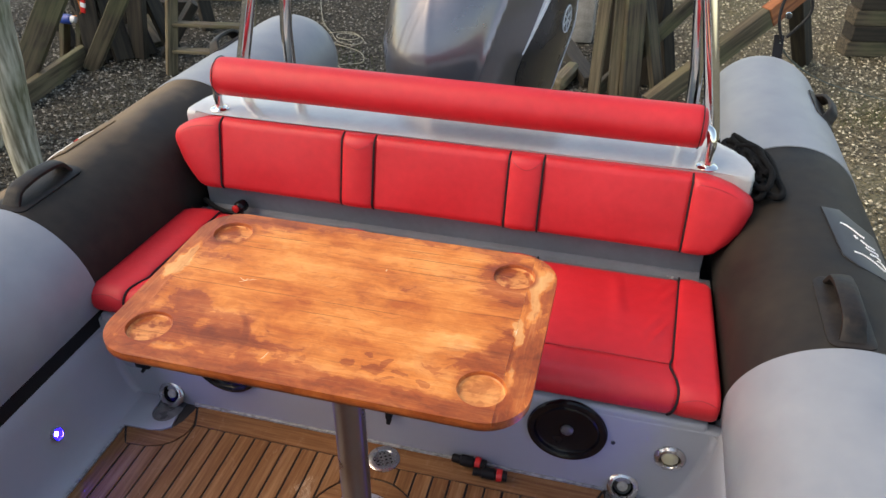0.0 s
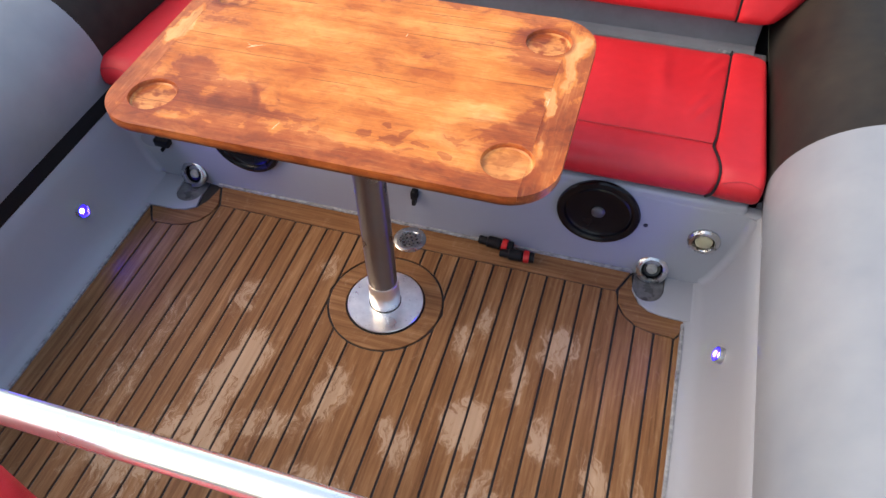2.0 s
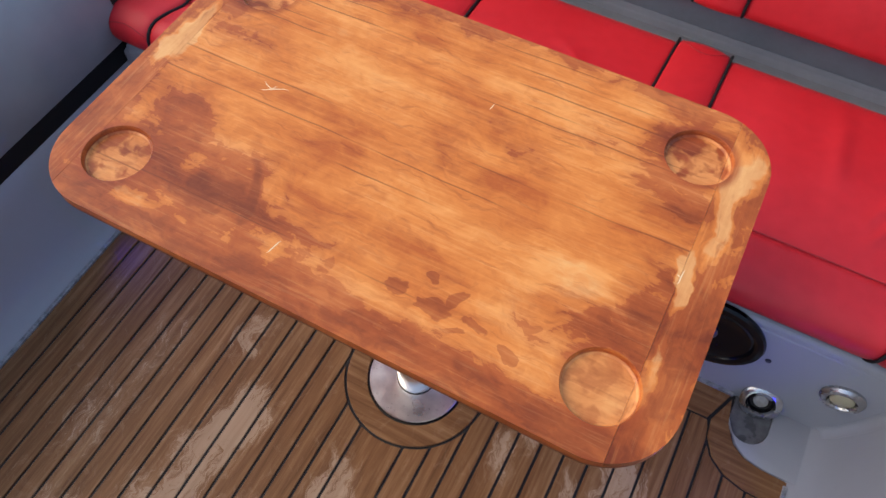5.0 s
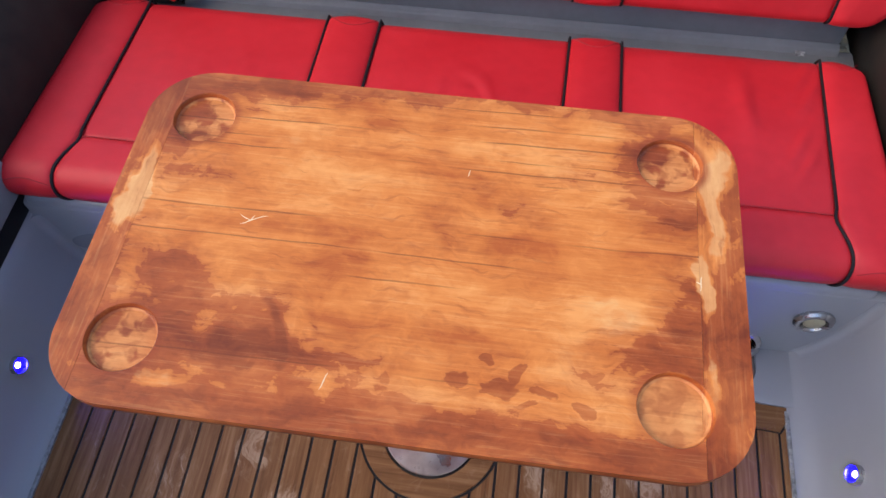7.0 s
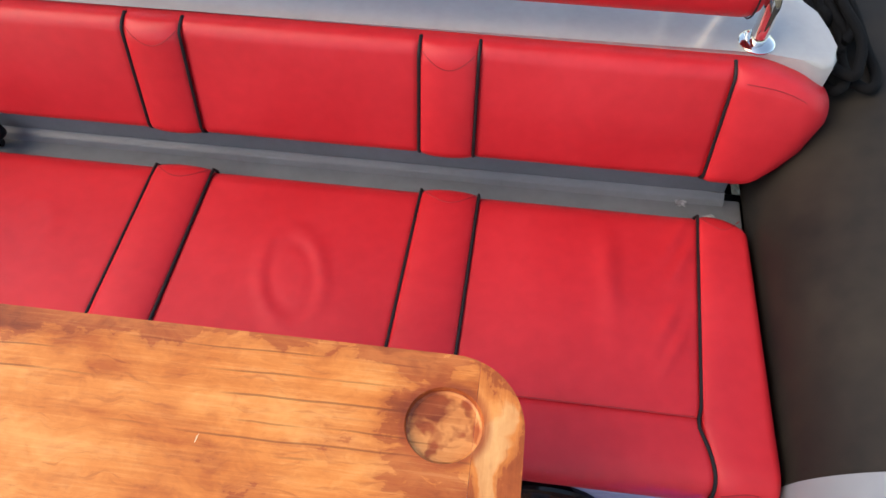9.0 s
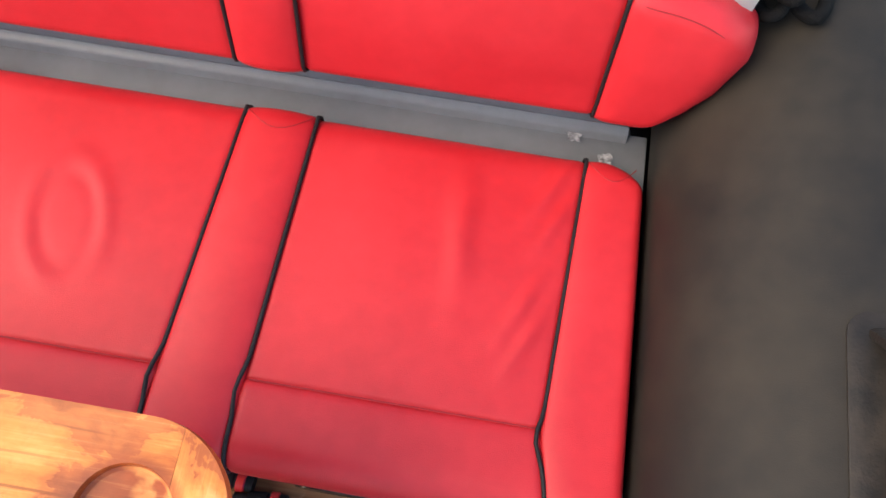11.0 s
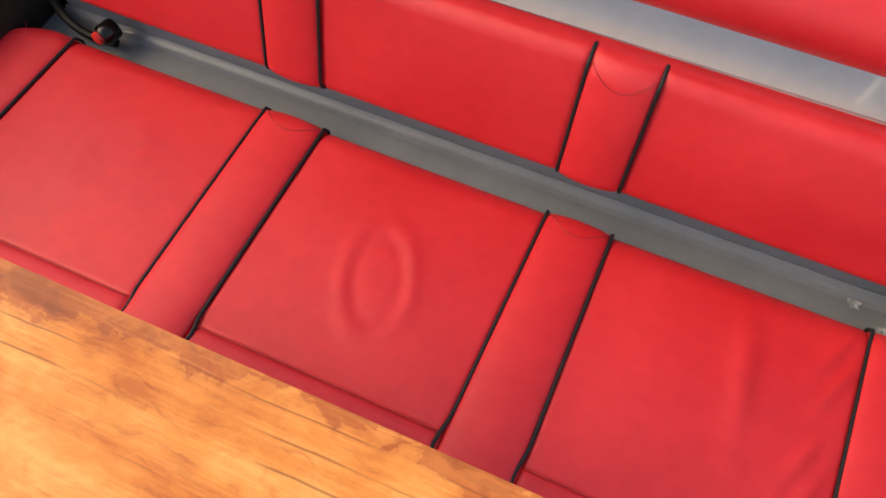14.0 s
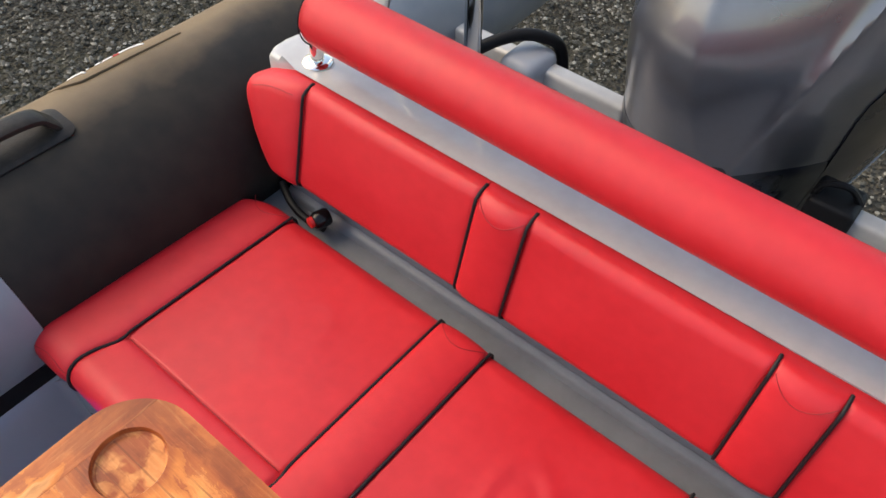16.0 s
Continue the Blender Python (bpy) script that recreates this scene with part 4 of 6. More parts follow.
for (x0, x1), fold in zip(((0, 1), (2, 3), (4, 5)), (fold_left, fold_middle, fold_right)):
    part("seat_panel", pad(on_run(x0, x1, 0.0, 0.0, 0.646), 60, 60, ((0.03, 0.004), (0.03, 0.004)), ((0.10, 0.020), (0.02, 0.003)), 0.045, 0.005, fold), RED, bench)
    part("front_roll", pad(on_run(x0, x1, 0.003, 0.646, 1.0), 40, 24, ((0.03, 0.004), (0.03, 0.004)), ((0.12, 0.0045), (0.08, 0.006)), 0.045, 0.002), RED, bench)
for x0, x1 in ((0, 1), (2, 3), (4, 5)):
    y, z, ny, nz = run(0.646)
    line = [(lane(x0, 0.646) + (lane(x1, 0.646) - lane(x0, 0.646)) * (0.02 + 0.96 * k / 16), y, z + 0.0004 + 0.002 * math.sin(math.pi * k / 16)) for k in range(17)]
    part("seam", sweep(line, 0.0011, 6), SEAMRED, bench, "stitched seam")
for x0, x1 in ((1, 2), (3, 4)):
    part("divider", pad(on_run(x0, x1, 0.012), 16, 60, ((0.5, 0.014), (0.5, 0.014)), ((0.05, 0.016), (0.04, 0.006)), 0.05), RED, bench)
part("bolster", pad(on_run(-1, 0, 0.010), 20, 60, ((0.22, 0.018), (0.4, 0.010)), ((0.06, 0.02), (0.03, 0.004)), 0.055), RED, bench)
part("bolster", pad(on_run(5, 6, 0.010), 20, 60, ((0.4, 0.010), (0.16, 0.014)), ((0.06, 0.02), (0.03, 0.004)), 0.055), RED, bench)
for n in range(6):
    line = [(PB[n], -0.026, 0.270), (PB[n], -0.026, 0.298)]
    for k in range(41):
        v = 0.01 + 0.985 * k / 40
        y, z, ny, nz = run(v)
        x = lane(n, v)
        h = (0.0010 if v < 0.62 else 0.0030) * min(1.0, (1.0 - v) / 0.08)
        jog = 0.006 * math.exp(-((v - 0.67) / 0.04) ** 2)
        line.append((x - jog * (1 if x > 0 else -1), y + ny * h, z + nz * h))
    part("piping", sweep(line, 0.0027, 8), PIPE, bench, "charcoal piping")



def seam_arc(x0, x1, lift):
    """The stitched seam that closes the end of a raised piece near the seat's back edge."""
    pts = []
    for k in range(13):
        u = 0.06 + 0.88 * k / 12
        y, z, ny, nz = run(0.020 + 0.045 * math.sin(math.pi * k / 12))
        pts.append((x0 + (x1 - x0) * u, y, z + lift - 0.014 * (1 - math.sqrt(max(0, 1 - (2 * u - 1) ** 2))) + 0.0002))
    return sweep(pts, 0.0008, 6)


for x0, x1 in ((PB[1], PB[2]), (PB[3], PB[4])):
    part("seam", seam_arc(x0, x1, 0.012), SEAMRED, bench, "stitched seam")
for x0, x1 in ((SX0 + 0.012, PB[0]), (PB[5], SX1 - 0.008)):
    part("seam", seam_arc(x0, x1, 0.0098), SEAMRED, bench, "stitched seam")

for k0, k1, e0, e1 in ((-1, 0, (0.22, 0.018), (0.4, 0.010)), (5, 6, (0.4, 0.010), (0.16, 0.014))):
    # the bolsters' front ends are closed by a curved seam
    pts, put = [], on_run(k0, k1, 0.010)
    for k in range(17):
        u = 0.10 + 0.84 * k / 16
        qa, qb = max(0, 1 - u / e0[0]), max(0, 1 - (1 - u) / e1[0])
        pts.append(put(u, 0.862 - 0.022 * math.sin(math.pi * k / 16), 0.0003 - e0[1] * (1 - math.sqrt(1 - qa * qa)) - e1[1] * (1 - math.sqrt(1 - qb * qb))))
    part("seam", sweep(pts, 0.0008, 6), SEAMRED, bench, "stitched seam")

# ---------------------------------------------------------------- backrest
rest = thing("backrest_cushion", (0, 0.03, 0.35), "red vinyl backrest with charcoal piping fixed below the shelf", "cushion")
BY, BZ = Vector((0, 0.050, 0.203)), Vector((0, -0.971, 0.239))
BO = Vector((0, -0.0096, 0.3735))


def on_rest(xl, xr, lift=0.0, fall=0):
    """fall: +1 or -1 where the upper edge drops away towards the right or left end."""
    def place(u, v, h):
        if fall:
            v *= 1 - 0.26 * (u if fall > 0 else 1 - u) ** 3
        a, b = xl(v), xr(v)
        p = Vector((a + (b - a) * u, 0.0, 0.0)) + BO + BY * v + BZ * (h + lift)
        return p.x, p.y, p.z
    return place


def wing(v):
    return float(np.interp(v, (0, 0.05, 0.2, 0.35, 0.60, 0.80, 0.92, 1.0), (0.712, 0.742, 0.772, 0.794, 0.812, 0.812, 0.801, 0.775)))


def wing_left(v):
    return float(np.interp(v, (0, 0.05, 0.2, 0.35, 0.60, 0.80, 0.92, 1.0), (0.700, 0.724, 0.753, 0.776, 0.800, 0.806, 0.797, 0.770)))


for x0, x1 in ((QX[0], QX[1]), (QX[2], QX[3]), (QX[4], QX[5])):
    part("back_panel", pad(on_rest(lambda v, a=x0: a, lambda v, a=x1: a), 40, 40, ((0.03, 0.004), (0.03, 0.004)), ((0.10, 0.016), (0.12, 0.022)), 0.055, 0.006), RED, rest)
for x0, x1 in ((QX[1], QX[2]), (QX[3], QX[4])):
    part("back_divider", pad(on_rest(lambda v, a=x0: a, lambda v, a=x1: a, 0.012), 16, 40, ((0.5, 0.013), (0.5, 0.013)), ((0.10, 0.02), (0.16, 0.030)), 0.065), RED, rest)
part("back_wing", pad(on_rest(lambda v: QX[5], wing, 0.012, 1), 24, 40, ((0.3, 0.012), (0.3, 0.030)), ((0.12, 0.02), (0.16, 0.030)), 0.065, 0.004), RED, rest)
part("back_wing", pad(on_rest(lambda v: -wing_left(v), lambda v: QX[0], 0.012, -1), 24, 40, ((0.3, 0.030), (0.3, 0.012)), ((0.12, 0.02), (0.16, 0.030)), 0.065, 0.004), RED, rest)
for x in QX:
    line = []
    for k in range(25):
        v = k / 24
        h = 0.003 - 0.016 * max(0, 1 - v / 0.08) ** 2 - 0.022 * max(0, (v - 0.9) / 0.1) ** 2
        p = Vector((x, 0, 0)) + BO + BY * v + BZ * h
        line.append(p)
    line.append(line[-1] + Vector((0, 0.012, -0.012)))
    part("piping", sweep(line, 0.0027, 8), PIPE, rest, "charcoal piping")

for x0, x1, lift in ((QX[1], QX[2], 0.012), (QX[3], QX[4], 0.012)):
    pts = []
    for k in range(13):
        u = 0.06 + 0.88 * k / 12
        v = 0.93 - 0.11 * math.sin(math.pi * k / 12)
        q = max(0, 1 - (1 - v) / 0.16)
        h = lift - 0.013 * (1 - math.sqrt(max(0, 1 - (2 * u - 1) ** 2))) - 0.030 * (1 - math.sqrt(1 - q * q)) + 0.0004
        pts.append(Vector((x0 + (x1 - x0) * u, 0, 0)) + BO + BY * v + BZ * h)
    part("seam", sweep(pts, 0.0008, 6), SEAMRED, rest, "stitched seam")
for sx in (-1, 1):
    pts = []
    for k in range(15):
        u = 0.12 + 0.70 * k / 14
        v = 0.90 - 0.02 * u**2
        a = QX[5] if sx > 0 else -QX[0]
        x = a + ((wing(v) if sx > 0 else wing_left(v)) - a) * u
        q = max(0, 1 - (1 - v) / 0.16)
        q2, q3 = max(0, 1 - (1 - u) / 0.3), max(0, 1 - u / 0.3)
        h = 0.012 + 0.004 * math.sin(math.pi * u) * math.sin(math.pi * v) - 0.030 * (1 - math.sqrt(1 - q * q)) - 0.030 * (1 - math.sqrt(1 - q2 * q2)) - 0.012 * (1 - math.sqrt(1 - q3 * q3)) + 0.0006
        pts.append(Vector((sx * x, 0, 0)) + BO + BY * (v * (1 - 0.26 * u**3)) + BZ * h)
    part("seam", sweep(pts, 0.0008, 6), SEAMRED, rest, "stitched seam")

# ---------------------------------------------------------------- headrest roll on two brackets
RY, RZ, RR = 0.113, 0.6756, 0.0542
roll_thing = thing("headrest_roll", (0, RY, 0.574), "red vinyl roll cushion on polished steel brackets above the shelf", "cushion")
prof = [(0.0, -0.680), (0.030, -0.679), (0.046, -0.675), (0.0525, -0.664)] + [(RR, -0.65 + 1.29 * k / 20) for k in range(21)] + [(0.053, 0.652), (0.046, 0.664), (0.030, 0.669), (0.0, 0.670)]
part("roll", lathe(prof, 40, Matrix.Translation((0, RY, RZ)) @ Matrix(((0, 0, 1, 0), (1, 0, 0, 0), (0, 1, 0, 0), (0, 0, 0, 1)))), RED, roll_thing)
for sx, xe in ((-1, -0.666), (1, 0.654)):
    ring = [(xe, RY + (RR + 0.0005) * math.cos(2 * math.pi * k / 40), RZ + (RR + 0.0005) * math.sin(2 * math.pi * k / 40)) for k in range(40)]
    part("piping", sweep(ring, 0.0014, 6, closed=True), PIPE, roll_thing, "charcoal piping")
    bx, by = (-0.684, 0.106) if sx < 0 else (0.688, 0.099)
    line = smooth_line([(bx, by, 0.574), (bx, by, 0.612), (bx - sx * 0.001, by + 0.002, 0.645), (bx - sx * 0.012, RY - 0.003, RZ - 0.006), (bx - sx * 0.05, RY, RZ)], 8)
    part("bracket", sweep(line, 0.0125, 16), CHROME, roll_thing, "polished steel bracket")
    part("flange", lathe([(0.0, 0.574), (0.026, 0.574), (0.027, 0.577), (0.024, 0.580), (0.013, 0.582), (0.0, 0.582)], 32, Matrix.Translation((bx, by, 0))), CHROME, roll_thing)

# ---------------------------------------------------------------- table
table = thing("table", (*RING, 0.0), "worn varnished wooden table on a single steel pole", "table")
TT, TH = 0.617, 0.022
outline = rounded(-0.365, 0.384, -0.939, -0.478, 0.078, 12)


def top_slab(x_from, x_to):
    """The part of the rounded top between two cuts, with its outer edges rounded over."""
    bm = slab(outline, TT - TH, TT)
    for up, soft in ((True, 0.0125), (False, 0.0075)):
        part_rim = [e for e in bm.edges if e.is_valid and all(abs(v.co.z - (TT if up else TT - TH)) < 1e-6 for v in e.verts)]
        bmesh.ops.bevel(bm, geom=part_rim, offset=soft, segments=6, affect="EDGES", profile=0.5)
    for cut, n in ((x_from, -1), (x_to, 1)):
        if cut is not None:
            res = bmesh.ops.bisect_plane(bm, geom=bm.verts[:] + bm.edges[:] + bm.faces[:], plane_co=(cut, 0, 0), plane_no=(n, 0, 0), clear_outer=True)
            bmesh.ops.edgeloop_fill(bm, edges=[e for e in res["geom_cut"] if isinstance(e, bmesh.types.BMEdge)])
    bmesh.ops.recalc_face_normals(bm, faces=bm.faces)
    return bm


def carve(ob, cutters):
    """Cuts the cup recesses out of a board."""
    for c in cutters:
        md = ob.modifiers.new("cut", "BOOLEAN")
        md.operation, md.object, md.solver = "DIFFERENCE", c, "EXACT"
    deps = bpy.context.evaluated_depsgraph_get()
    me = bpy.data.meshes.new_from_object(ob.evaluated_get(deps))
    ob.modifiers.clear()
    ob.data = me
    me.shade_smooth()
    me.set_sharp_from_angle(angle=radians(35))


cutters = []
for x, y in TABLE_CUPS:
    c = part("cutter", lathe([(0, TT - 0.0092), (0.0355, TT - 0.0092), (0.0385, TT - 0.0070), (0.0395, TT - 0.001), (0.041, TT + 0.001), (0.041, TT + 0.01), (0, TT + 0.01)], 40, Matrix.Translation((x, y, 0))), TABLEW)
    cutters.append(c)
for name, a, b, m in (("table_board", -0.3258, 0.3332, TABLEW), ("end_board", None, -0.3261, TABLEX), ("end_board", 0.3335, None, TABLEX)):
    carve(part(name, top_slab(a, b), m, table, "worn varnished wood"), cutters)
for c in cutters:
    bpy.data.objects.remove(c)
for cx, cy, arms in ((-0.188, -0.700, ((0.030, 20), (0.022, 150), (0.018, 205), (0.012, 60))), (-0.060, -0.885, ((0.016, 70), (0.012, 250))), (0.3345, -0.717, ((0.014, 80), (0.012, 260), (0.008, 150))), (0.06, -0.60, ((0.008, 75), (0.006, 255)))):
    for far, ang in arms:
        q = radians(ang)
        part("scratch_mark", sweep([(cx, cy, TT - 0.0004), (cx + 0.5 * far * math.cos(q + 0.15), cy + 0.5 * far * math.sin(q + 0.15), TT - 0.0004), (cx + far * math.cos(q), cy + far * math.sin(q), TT - 0.0006)], [0.0009, 0.0007, 0.0003], 6), PALEWOOD, table, "pale bare scratch")
at = Matrix.Translation((*RING, 0))
part("base_plate", lathe([(0.0, 0.001), (0.086, 0.001), (0.0866, 0.003), (0.0850, 0.0052), (0.036, 0.0060), (0.0, 0.0060)], 64, at), PLATE, table, "polished steel base plate with water drops")
part("socket", lathe([(0.0, 0.0058), (0.0345, 0.0058), (0.0345, 0.0805), (0.0338, 0.0815), (0.0, 0.0815)], 48, at), BRIGHT, table, "bright steel socket")
part("joint_ring", lathe([(0.0340, 0.0055), (0.0362, 0.0055), (0.0362, 0.0072), (0.0340, 0.0072)], 48, at), CAULK, table, "dark joint round the socket's foot")
rng = random.Random(31)
drops = bmesh.new()
for _ in range(46):
    q, far, r = rng.uniform(0, 2 * math.pi), 0.040 + 0.042 * math.sqrt(rng.random()), rng.uniform(0.0008, 0.0026)
    bmesh.ops.create_uvsphere(drops, u_segments=10, v_segments=6, radius=r, matrix=Matrix.Translation((RING[0] + far * math.cos(q), RING[1] + far * math.sin(q), 0.0056)) @ Matrix.Diagonal((1, 1, 0.45, 1)))
tagged(part("water_drops", drops, WATER, table, "beads of water on the plate"), kind="stuff")
part("pole", lathe([(0.0, 0.03), (0.0315, 0.03), (0.0315, TT - TH - 0.02), (0.0, TT - TH - 0.02)], 64, at), POLE, table, "polished steel pole")
part("mounting_plate", lathe([(0.0, TT - TH - 0.024), (0.06, TT - TH - 0.022), (0.078, TT - TH - 0.006), (0.08, TT - TH + 0.002), (0.0, TT - TH + 0.002)], 40, Matrix.Translation((*RING, 0))), BRUSH, table)
TOWARDS = Matrix(((1, 0, 0, 0), (0, 0, -1, 0), (0, 1, 0, 0), (0, 0, 0, 1)))      # turned parts that face forward (-y)

# ---------------------------------------------------------------- fittings on the seat box
speaker = thing("loudspeaker", (0.441, -0.5, 0.175), "round glossy black marine loudspeaker let into the seat box", "speaker", "loudspeakers")
at = Matrix.Translation((0.441, -0.5, 0.175)) @ TOWARDS @ Matrix.Diagonal((1.03, 1.03, 1, 1))
part("rim", lathe([(0.0865, -0.004), (0.0885, 0.004), (0.086, 0.009), (0.078, 0.011), (0.072, 0.008), (0.070, 0.003)], 56, at), GLOSSB, speaker)
part("cone", lathe([(0.0705, 0.004), (0.066, 0.006), (0.060, 0.002), (0.030, -0.0), (0.016, 0.0005), (0.0, 0.0005)], 56, at), GLOSSB, speaker)
part("dust_cap", lathe([(0.0145, 0.0), (0.014, 0.005), (0.010, 0.009), (0.0, 0.0105)], 24, at), mat("grey_dust_cap", (0.085, 0.080, 0.078), rough=0.4), speaker, "grey dust cap")
copy_thing(speaker, Matrix.Translation((-0.412, -0.5, 0.175)))

socket = thing("round_socket", (0.668, -0.5, 0.152), "steel-rimmed round fitting with a cream centre on the seat box", "fitting")
at = Matrix.Translation((0.672, -0.5, 0.149)) @ TOWARDS
part("rim", lathe([(0.034, -0.002), (0.035, 0.004), (0.031, 0.009), (0.024, 0.010), (0.021, 0.006), (0.021, -0.002)], 40, at), BRUSH, socket)
part("inset", lathe([(0.021, 0.004), (0.018, 0.002), (0.0, 0.002)], 32, at), GLOSSB, socket)
part("cap", lathe([(0.0190, 0.002), (0.0185, 0.006), (0.015, 0.009), (0.0, 0.0105)], 32, at), CREAM, socket, "cream plastic cap")

scupper = thing("scupper_drain", (0.585, -0.5, 0.02), "steel-rimmed deck drain with a white flap in a grimy corner trough", "drain", "scupper drains")
at = Matrix.Translation((0.585, -0.506, 0.030)) @ pose(0, 0, 0, 90 - 28)
part("rim", lathe([(0.035, -0.006), (0.036, 0.004), (0.032, 0.008), (0.025, 0.009), (0.022, 0.004), (0.022, -0.006)], 40, at), BRUSH, scupper)
part("throat", lathe([(0.022, 0.003), (0.019, -0.004), (0.0, -0.006)], 32, at), GLOSSB, scupper)
part("flap", lathe([(0.0125, -0.004), (0.012, 0.0), (0.008, 0.003), (0.0, 0.004)], 32, at), mat("dull_white_rubber", (0.34, 0.335, 0.30), rough=0.5, vary=0.3, scale=60), scupper, "dull white flap")
part("trough", slab([(0.551, -0.494)] + [(0.585 + 0.035 * math.cos(radians(180 + 15 * k)), -0.546 + 0.035 * math.sin(radians(180 + 15 * k))) for k in range(13)] + [(0.619, -0.494)], -0.012, -0.002), SHADED_GRIME, scupper, "grimy wet trough with recess shade in its colour")
copy_thing(scupper, Matrix.Translation((-0.590, -0.5, 0.02)))

plug = thing("blanking_plug", (0.546, -0.4985, 0.16), "small dark blanking plug in the seat box front", "plug")
part("plug", lathe([(0.0, 0.003), (0.004, 0.0028), (0.005, 0.0015), (0.005, -0.002)], 20, Matrix.Translation((0.546, -0.4985, 0.16)) @ TOWARDS), SLATEBLUE, plug)
part("sealant", box(-0.53, 0.545, -0.5055, -0.497, -0.003, 0.006, 0.0025, 2), SEALANT, floor, "pale grimy sealant line along the seat box")

latch = thing("latch", (0.018, -0.5, 0.117), "small black plastic latch on the seat box", "latch")
part("body", box(0.010, 0.026, -0.516, -0.498, 0.108, 0.132, 0.003), RUBBER, latch)
part("tongue", box(0.013, 0.023, -0.519, -0.503, 0.092, 0.110, 0.003), RUBBER, latch)
bracket = thing("black_bracket", (-0.648, -0.5, 0.13), "small black bracket on the seat box", "bracket")
part("body", box(-0.668, -0.628, -0.520, -0.498, 0.118, 0.140, 0.004), RUBBER, bracket)
part("lug", box(-0.646, -0.640, -0.530, -0.505, 0.112, 0.122, 0.003), RUBBER, bracket)

drain = thing("floor_drain", (0.013, -0.547, 0.0), "round steel deck drain with a square-holed grating", "drain")
at = Matrix.Translation((0.013, -0.547, 0))
part("rim", lathe([(0.040, -0.002), (0.040, 0.002), (0.037, 0.004), (0.026, 0.004), (0.024, 0.002), (0.024, -0.002)], 40, at), BRUSH, drain)
part("well", lathe([(0.0245, 0.0012), (0.0, 0.0012)], 32, at), GLOSSB, drain)
for ang in (32, 122):
    for k in range(-2, 3):
        half = math.sqrt(max(0, 0.0245**2 - (k * 0.0108) ** 2))
        part("grate_bar", box(-half, half, k * 0.0108 - 0.0024, k * 0.0108 + 0.0024, 0.0014, 0.0034, m=at @ pose(0, 0, 0, 0, 0, ang)), BRUSH, drain, smooth=False)

for a, b in (((0.178, -0.512, 0.016), (0.262, -0.516, 0.016)), ((0.236, -0.540, 0.016), (0.318, -0.535, 0.016))):
    hose = thing("hose_connector", a, "black hose connector with a red collar lying on the deck", "hose connector", "hose connectors")
    m = look(Vector(a), Vector(b)) @ pose(0, 0, 0, 180)
    far = (Vector(b) - Vector(a)).length
    part("body", lathe([(0.0, 0), (0.009, 0.0), (0.010, 0.004), (0.010, 0.02), (0.0135, 0.024), (0.0135, far * 0.62), (0.011, far * 0.65), (0.011, far * 0.7)], 20, m), RUBBER, hose)
    part("collar", lathe([(0.011, far * 0.69), (0.0155, far * 0.70), (0.0155, far * 0.84), (0.013, far * 0.86)], 20, m), REDPL, hose, "red collar")
    part("nozzle", lathe([(0.013, far * 0.85), (0.0125, far), (0.008, far), (0.0, far * 0.97)], 20, m), RUBBER, hose)

for sx, z in ((-1, 0.098), (1, 0.102)):
    slope = math.degrees(math.atan2(0.019, 0.062))
    cx = sx * (0.735 + (z - 0.098) * 0.25 - (0.0015 if sx < 0 else 0.0045))
    lamp = thing("courtesy_light", (cx, -0.752, z), "small round blue courtesy light in the cockpit side", "light", "courtesy lights")
    m = Matrix.Translation((cx, -0.752, z)) @ pose(0, 0, 0, 0, -sx * (90 - slope), 0)
    part("bezel", lathe([(0.0168, -0.004), (0.0165, 0.0072), (0.0156, 0.0092), (0.0140, 0.0090), (0.0134, 0.0)], 28, m), BRUSH, lamp)
    part("lens", lathe([(0.0136, 0.0004), (0.0125, 0.0012), (0.008, 0.0016), (0.0, 0.0018)], 28, m), LED, lamp, "glowing blue ring")
    part("core", lathe([(0.0060, 0.0014), (0.0058, 0.0022), (0.0, 0.0024)], 28, m), LEDCORE, lamp, "glowing core")

# ---------------------------------------------------------------- tube fittings


def tube_point(sx, ang, y, h=0.0):
    """A point on a tube: ang from the inner side (0) over the top (90)."""
    a = radians(ang)
    return Vector((sx * (TX - (TR + h) * math.cos(a)), y, TZ + (TR + h) * math.sin(a)))


def patch(sx, outline, h0, h1, name, material, parent, label=""):
    """A piece bent onto a tube; outline in (degrees, y)."""
    bm = bmesh.new()
    cx = sum(p[0] for p in outline) / len(outline)
    cy = sum(p[1] for p in outline) / len(outline)
    loops = []
    for h, s in ((h0, 1.0), (h1, 1.0), (h1 + 0.0008, 0.96), (h1 + 0.0008, 0.66), (h1 + 0.0008, 0.33)):
        loops.append([bm.verts.new(tube_point(sx, cx + (a - cx) * s, cy + (y - cy) * s, h)) for a, y in outline])
    mid = bm.verts.new(tube_point(sx, cx, cy, h1 + 0.0008))
    count = len(outline)
    for r0, r1 in zip(loops, loops[1:]):
        for k in range(count):
            bm.faces.new((r0[k], r0[(k + 1) % count], r1[(k + 1) % count], r1[k]))
    for k in range(count):
        bm.faces.new((loops[-1][k], loops[-1][(k + 1) % count], mid))
    return part(name, bm, material, parent, label)


